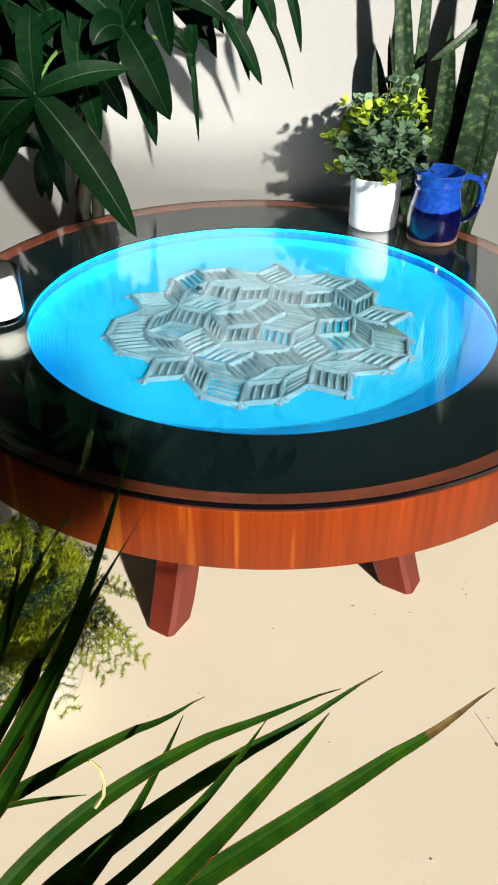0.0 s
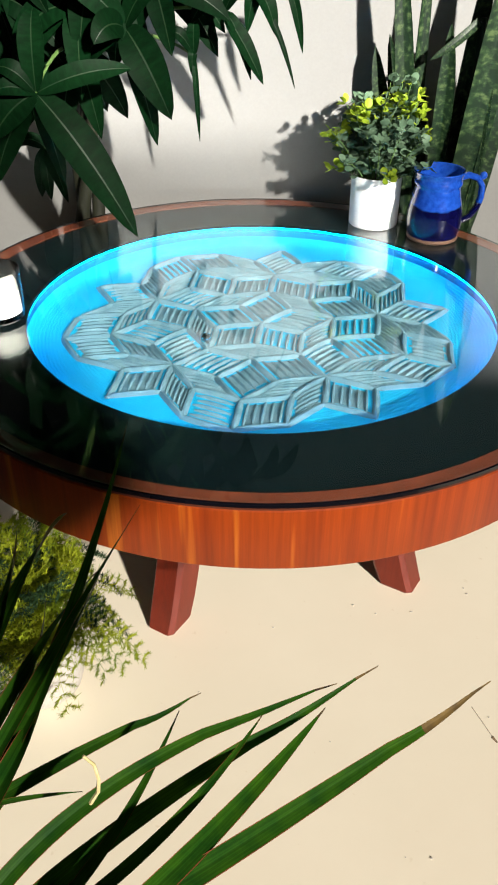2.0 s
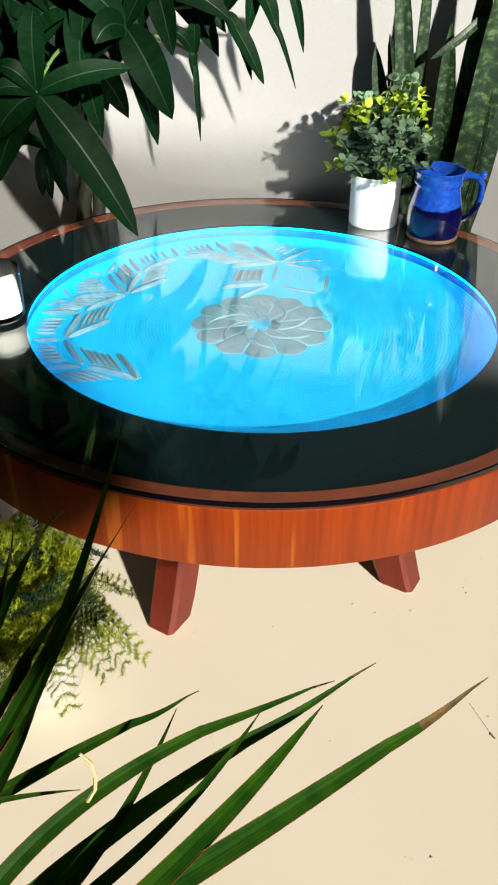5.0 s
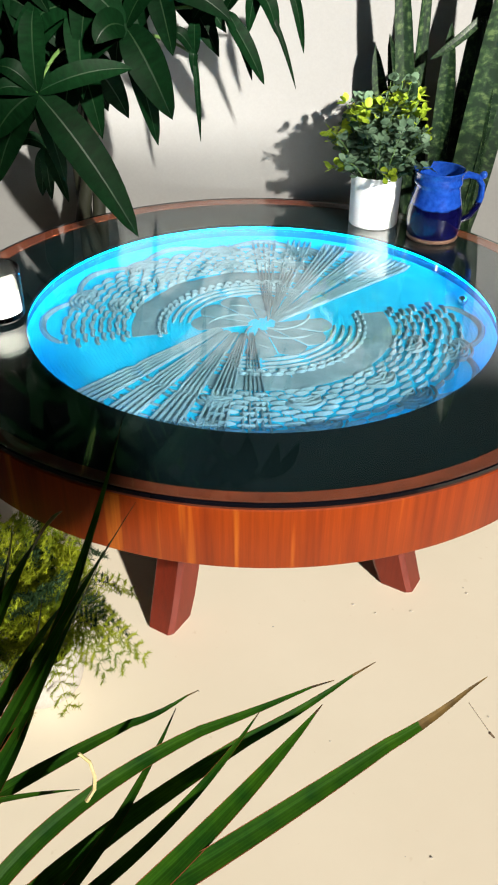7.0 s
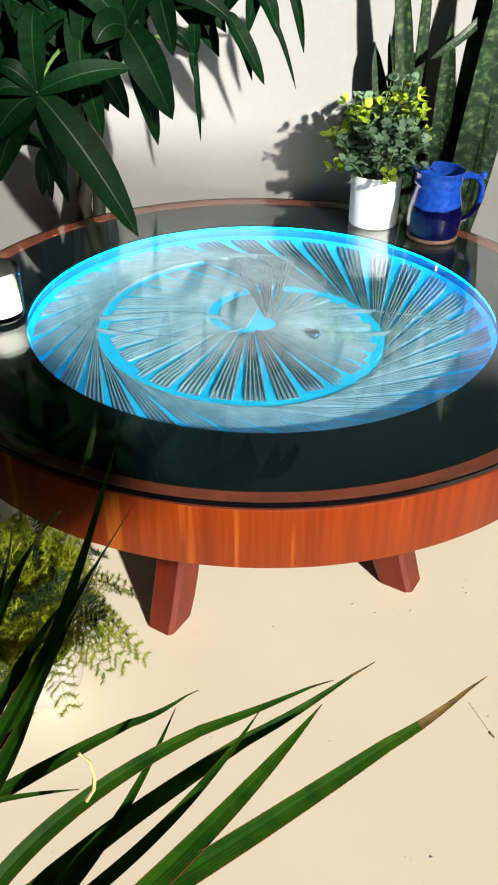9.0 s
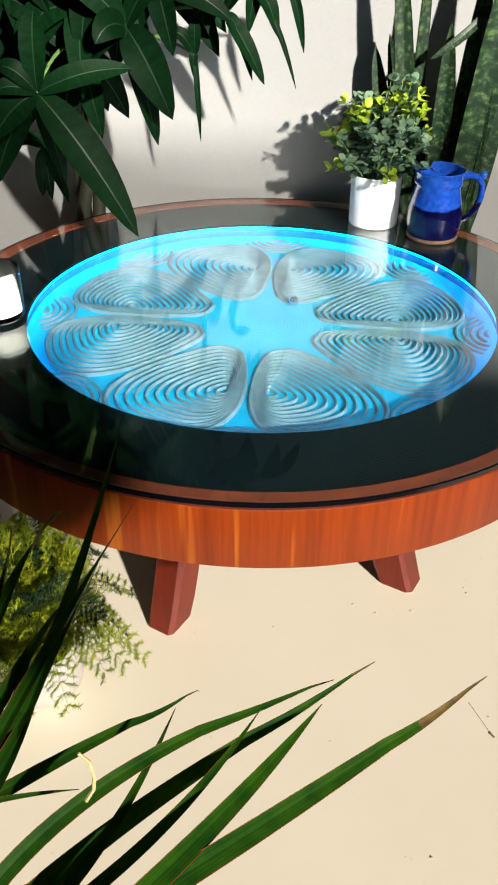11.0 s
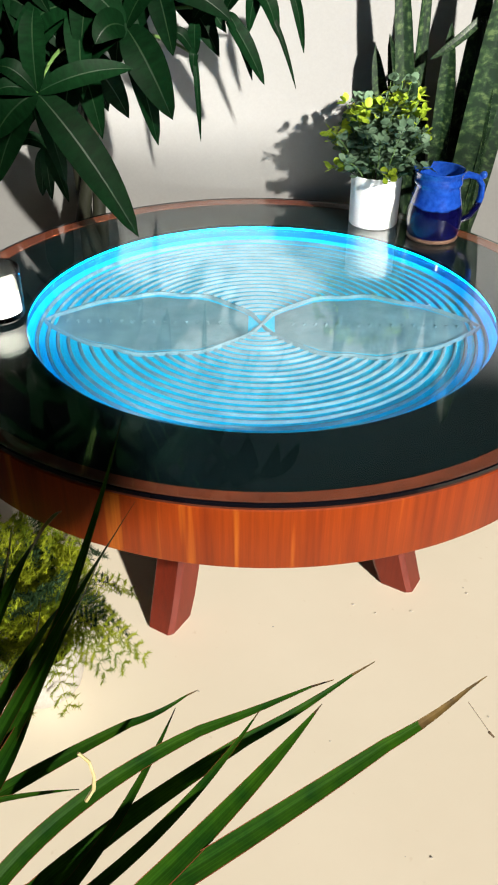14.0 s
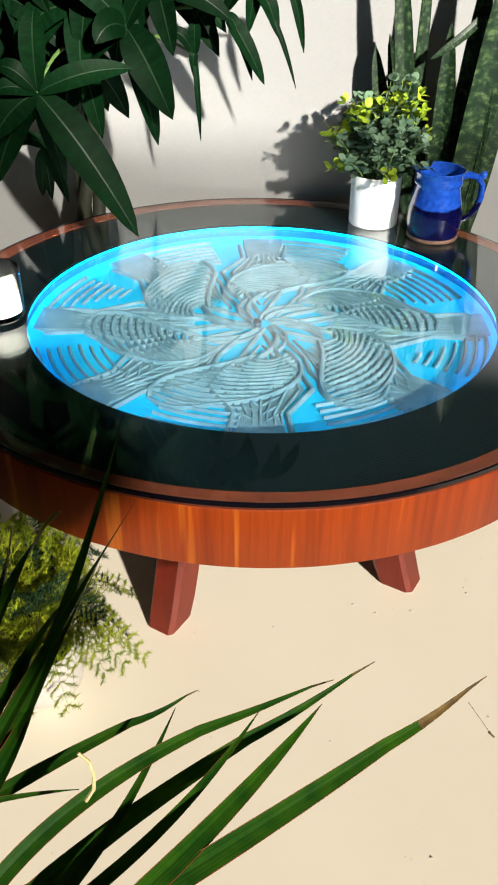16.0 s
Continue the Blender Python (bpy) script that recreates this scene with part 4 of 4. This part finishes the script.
def snake_plant():
    ob = thing("snake_plant", (0.385, 0.385, 0), "snake plant with tall banded upright leaves", "plant")
    o = Vector(ob.location)
    bm = bmesh.new()
    turned(bm, [(0, 0), (0.085, 0), (0.09, 0.004), (0.110, 0.17), (0.110, 0.185), (0.100, 0.185), (0.096, 0.16), (0, 0.16)], 40)
    part("pot", bm, POT_DARK, ob, "dark plastic pot")
    bm = bmesh.new()
    turned(bm, [(0, 0.161), (0.095, 0.161), (0.06, 0.166), (0, 0.168)], 24)
    part("soil", bm, SOIL, ob)
    for k, (tip, low, width) in enumerate(SNAKE):
        t, b = Vector(tip) - o, Vector(low) - o
        root = Vector((max(-0.07, min(0.07, b.x * 0.6)), min(0.07, b.y * 0.7), 0.155))
        pts = [root.lerp(b, i / 5) for i in range(5)] + arc_between(b, t, (0.004 * (-1) ** k, -0.006, 0), 12)
        bm = bmesh.new()
        face = Vector((0.35 * math.sin(2.3 * k), -1, 0.1))
        blade(bm, pts, width * 0.78, lambda u: (0.55 + 0.45 * min(1, u * 2)) * (1 - max(0.0, (u - 0.62) / 0.38) ** 2.2) ** 0.7 if u < 1 else 0, face, 0.35, thick=0.002)
        part("leaf", bm, SNAKE_LEAF, ob)
    return ob


# tip, middle, base and width of the leaves that lean out and of those that stand
LOW_SWORDS = [
    ((0.075, -0.660, 0.369), (-0.097, -0.780, 0.403), (-0.202, -0.880, 0.373), 0.0174),
    ((0.113, -0.655, 0.390), (-0.058, -0.760, 0.358), (-0.165, -0.865, 0.366), 0.0205),
    ((0.005, -0.700, 0.374), (-0.054, -0.800, 0.385), (-0.121, -0.880, 0.393), 0.0120),
    ((0.062, -0.690, 0.371), (-0.009, -0.790, 0.383), (-0.081, -0.890, 0.410), 0.0203),
    ((0.209, -0.685, 0.408), (0.068, -0.770, 0.376), (-0.068, -0.875, 0.392), 0.0219),
    ((-0.056, -0.655, 0.344), (-0.144, -0.720, 0.352), (-0.211, -0.790, 0.375), 0.0143),
    ((-0.150, -0.770, 0.353), (-0.176, -0.800, 0.392), (-0.194, -0.830, 0.429), 0.0050),
    ((-0.071, -0.710, 0.387), (-0.105, -0.800, 0.375), (-0.142, -0.880, 0.384), 0.0110),
]
HIGH_SWORDS = [
    ((-0.123, -0.560, 0.596), (-0.156, -0.700, 0.538), (-0.164, -0.820, 0.504), 0.0127),
    ((-0.111, -0.600, 0.529), (-0.145, -0.710, 0.523), (-0.160, -0.820, 0.532), 0.0091),
    ((-0.148, -0.630, 0.476), (-0.176, -0.720, 0.478), (-0.193, -0.800, 0.483), 0.0130),
    ((-0.141, -0.635, 0.490), (-0.166, -0.730, 0.469), (-0.170, -0.830, 0.499), 0.0120),
    ((-0.179, -0.600, 0.517), (-0.189, -0.690, 0.521), (-0.193, -0.780, 0.540), 0.0139),
    ((-0.195, -0.650, 0.456), (-0.191, -0.740, 0.456), (-0.184, -0.830, 0.476), 0.0157),
    ((-0.174, -0.680, 0.444), (-0.177, -0.760, 0.453), (-0.170, -0.850, 0.495), 0.0136),
    ((-0.229, -0.600, 0.499), (-0.211, -0.700, 0.511), (-0.192, -0.800, 0.539), 0.0139),
]


def sword_plant():
    ob = thing("dragon_tree", (-0.36, -0.93, 0), "dragon tree with long green sword leaves and dry tips", "plant")
    o = Vector(ob.location)
    bm = bmesh.new()
    turned(bm, [(0, 0), (0.065, 0), (0.07, 0.004), (0.085, 0.085), (0.080, 0.088), (0.074, 0.075), (0, 0.075)], 40)
    part("pot", bm, POT_CREAM, ob, "cream ceramic pot")
    bm = bmesh.new()
    turned(bm, [(0, 0.0755), (0.073, 0.0755), (0.04, 0.08), (0, 0.081)], 24)
    part("soil", bm, SOIL, ob)
    crown = Vector((0.07, 0.04, 0.30))
    bm = bmesh.new()
    tube(bm, [(0, 0, 0.07), (0.01, 0.008, 0.14), (0.04, 0.02, 0.22), crown], 0.014, 0.011, 10)
    part("cane", bm, BARK, ob)
    for k, (tip, middle, base, width) in enumerate(LOW_SWORDS + HIGH_SWORDS):
        t, c, b = Vector(tip) - o, Vector(middle) - o, Vector(base) - o
        pts = [crown.lerp(b, i / 4) for i in range(4)] + arc_between(b, t, c - (b + t) / 2, 18)
        if k > 7:
            pts = arc_between(crown, t, b - (crown + t) / 2, 21)
        if k in (0, 1, 4, 5):                   # tips that curl up
            for i in range(17, 22):
                pts[i].z -= 0.0045 * math.sin(math.pi * (i - 16) / 5)
        bm = bmesh.new()
        if k < 8:
            pts = [p - Vector((0, 0, 0.005)) for p in pts]
        blade(bm, pts, width * (1.45 if k > 7 else 0.9), sword, (-0.50, -0.70, 0.42) if k > 7 else (0.15, -0.62, 0.75), 0.42, thick=0, mats=(1, 0, 2), dry=0.84 if k in (4, 9) else 0.96)
        part("leaf", bm, (DRAC, DRAC_EDGE, DRAC, DRAC_DRY), ob)
    bm = bmesh.new()
    tube(bm, [Vector(p) - o for p in ((0.196, -0.689, 0.372), (0.210, -0.706, 0.360), (0.214, -0.710, 0.356))], 0.0003, 0.0003, 4)
    tube(bm, [Vector(p) - o for p in ((0.213, -0.710, 0.357), (0.218, -0.712, 0.352))], 0.0013, 0.0008, 6)
    part("dry_scrap", bm, TWIG, ob, "scrap of dry leaf hanging by a thread")
    bm = bmesh.new()
    tube(bm, [Vector(p) - o for p in ((-0.128, -0.820, 0.470), (-0.121, -0.820, 0.460), (-0.119, -0.820, 0.442), (-0.121, -0.820, 0.426), (-0.128, -0.820, 0.411))], 0.0012, 0.0018, 6)
    part("dry_curl", bm, DRY_CURL, ob, "pale curled strip of dry leaf")
    return ob


def fern():
    ob = thing("fern", (-0.312, -0.380, 0), "feathery bright green fern in a cream pot on the floor", "plant")
    bm = bmesh.new()
    turned(bm, [(0, 0), (0.030, 0), (0.042, 0.004), (0.057, 0.022), (0.064, 0.048), (0.062, 0.074), (0.056, 0.094), (0.053, 0.097), (0.050, 0.094), (0.051, 0.085), (0, 0.085)], 48)
    part("pot", bm, POT_CREAM, ob, "cream ceramic pot")
    bm = bmesh.new()
    turned(bm, [(0, 0.0855), (0.0505, 0.0855), (0.03, 0.09), (0, 0.091)], 24)
    part("soil", bm, SOIL, ob)
    rnd = random.Random(11)
    for s in range(92):
        a = 2.399 * s
        f = math.sqrt((s + 0.5) / 92)
        long = 0.145 * f * rnd.uniform(0.8, 1.1)
        tip = Vector((long * math.cos(a), long * math.sin(a), 0.13 + 0.17 * (1 - f) + rnd.uniform(-0.03, 0.08)))
        if f > 0.7:
            tip.z -= 0.05
        pts = arc_between((0.02 * math.cos(a), 0.02 * math.sin(a), 0.085), tip, (0, 0, 0.055), 12)
        bm = bmesh.new()
        tube(bm, pts, 0.0007, 0.0003, 4)
        for i in range(3, 13):
            axis = (pts[i] - pts[i - 1]).normalized()
            side = axis.cross(Vector((0, 0, 1))).normalized()
            for h in (-1, 1):
                n = (13 - i) / 10
                twig = (side * h + axis * 0.7 + Vector((0, 0, rnd.uniform(-0.2, 0.3)))).normalized()
                length = 0.012 + 0.026 * n
                for q in range(7):
                    p = pts[i] + twig * (length * (q + 1) / 7)
                    for g in range(6):
                        d = (twig * 0.6 + Vector((rnd.uniform(-1, 1), rnd.uniform(-1, 1), rnd.uniform(-0.8, 0.9)))).normalized() * rnd.uniform(0.005, 0.009)
                        w = d.cross(Vector((rnd.random(), rnd.random(), 1))).normalized() * 0.0008
                        bm.faces.new((bm.verts.new(p - w), bm.verts.new(p + w), bm.verts.new(p + d)))
        part("frond", bm, FERN if s % 4 < 3 else FERN_SHADE, ob)
    return ob


money_tree, snakes, dragon = broad_plant(), snake_plant(), sword_plant()
fern()


def crumbs():
    """Specks of plaster and soil lying about on the floor."""
    rnd = random.Random(3)
    bm = bmesh.new()
    for _ in range(15):
        x, y, r = rnd.uniform(-0.25, 0.45), rnd.uniform(-0.66, -0.15), rnd.uniform(0.0006, 0.0018)
        m = Matrix.Translation((x, y, r * 0.4)) @ Matrix.Diagonal((r * rnd.uniform(0.7, 1.8), r, r * 0.6, 1))
        bmesh.ops.create_icosphere(bm, subdivisions=1, radius=1.0, matrix=m)
    tagged(new("crumbs", mesh_of("crumbs", bm, POT_CREAM)), "pale crumbs scattered on the floor", "crumbs", kind="stuff")


crumbs()


# ---- what moves ----
def settle(t):
    """The share of their slow turn that the plants have made by t."""
    return 1 - math.exp(-t / 2.6)


def motions():
    walk(ball, [(t, pose(x, y, ZS + 0.0082, rx=40 * math.sin(3 * k), ry=40 * math.cos(2 * k))) for k, (t, x, y) in enumerate(BALL)])
    grow = {id(ob): p for ob, p in SWELLING}
    for ob, rise, sink in TIMED:
        home = ob.location.copy()
        rows = []
        if id(ob) in grow:
            p = grow[id(ob)]
            times = [0.0, 1.0, 2.0, 3.0, sink, sink + 0.2, 16.0]
            for t in times:
                s = 0.709 + 0.097 * min(t, sink + 0.2)
                rows.append((t, pose(p.x * s, p.y * s, 0 if t <= sink else DOWN)))
        else:
            if rise > 0.3:
                rows += [(0.0, pose(home.x, home.y, DOWN)), (rise - 0.18, pose(home.x, home.y, DOWN))]
            rows.append((max(rise, 0.0), pose(home.x, home.y, 0)))
            if sink < 15.9:
                rows += [(sink, pose(home.x, home.y, 0)), (sink + 0.18, pose(home.x, home.y, DOWN)), (16.0, pose(home.x, home.y, DOWN))]
            else:
                rows.append((16.0, pose(home.x, home.y, 0)))
        walk(ob, rows)
    for ob, turn in ((dragon, (0.0, -0.9, 0.35)), (money_tree, (0.15, 0.35, 0.0))):
        h = ob.location.copy()
        walk(ob, [(t, pose(h.x, h.y, h.z, *[a * (settle(t) - settle(7)) for a in turn])) for t in (0.0, 1.0, 2.0, 3.0, 4.5, 6.5, 9.0, 12.0, 16.0)])


motions()
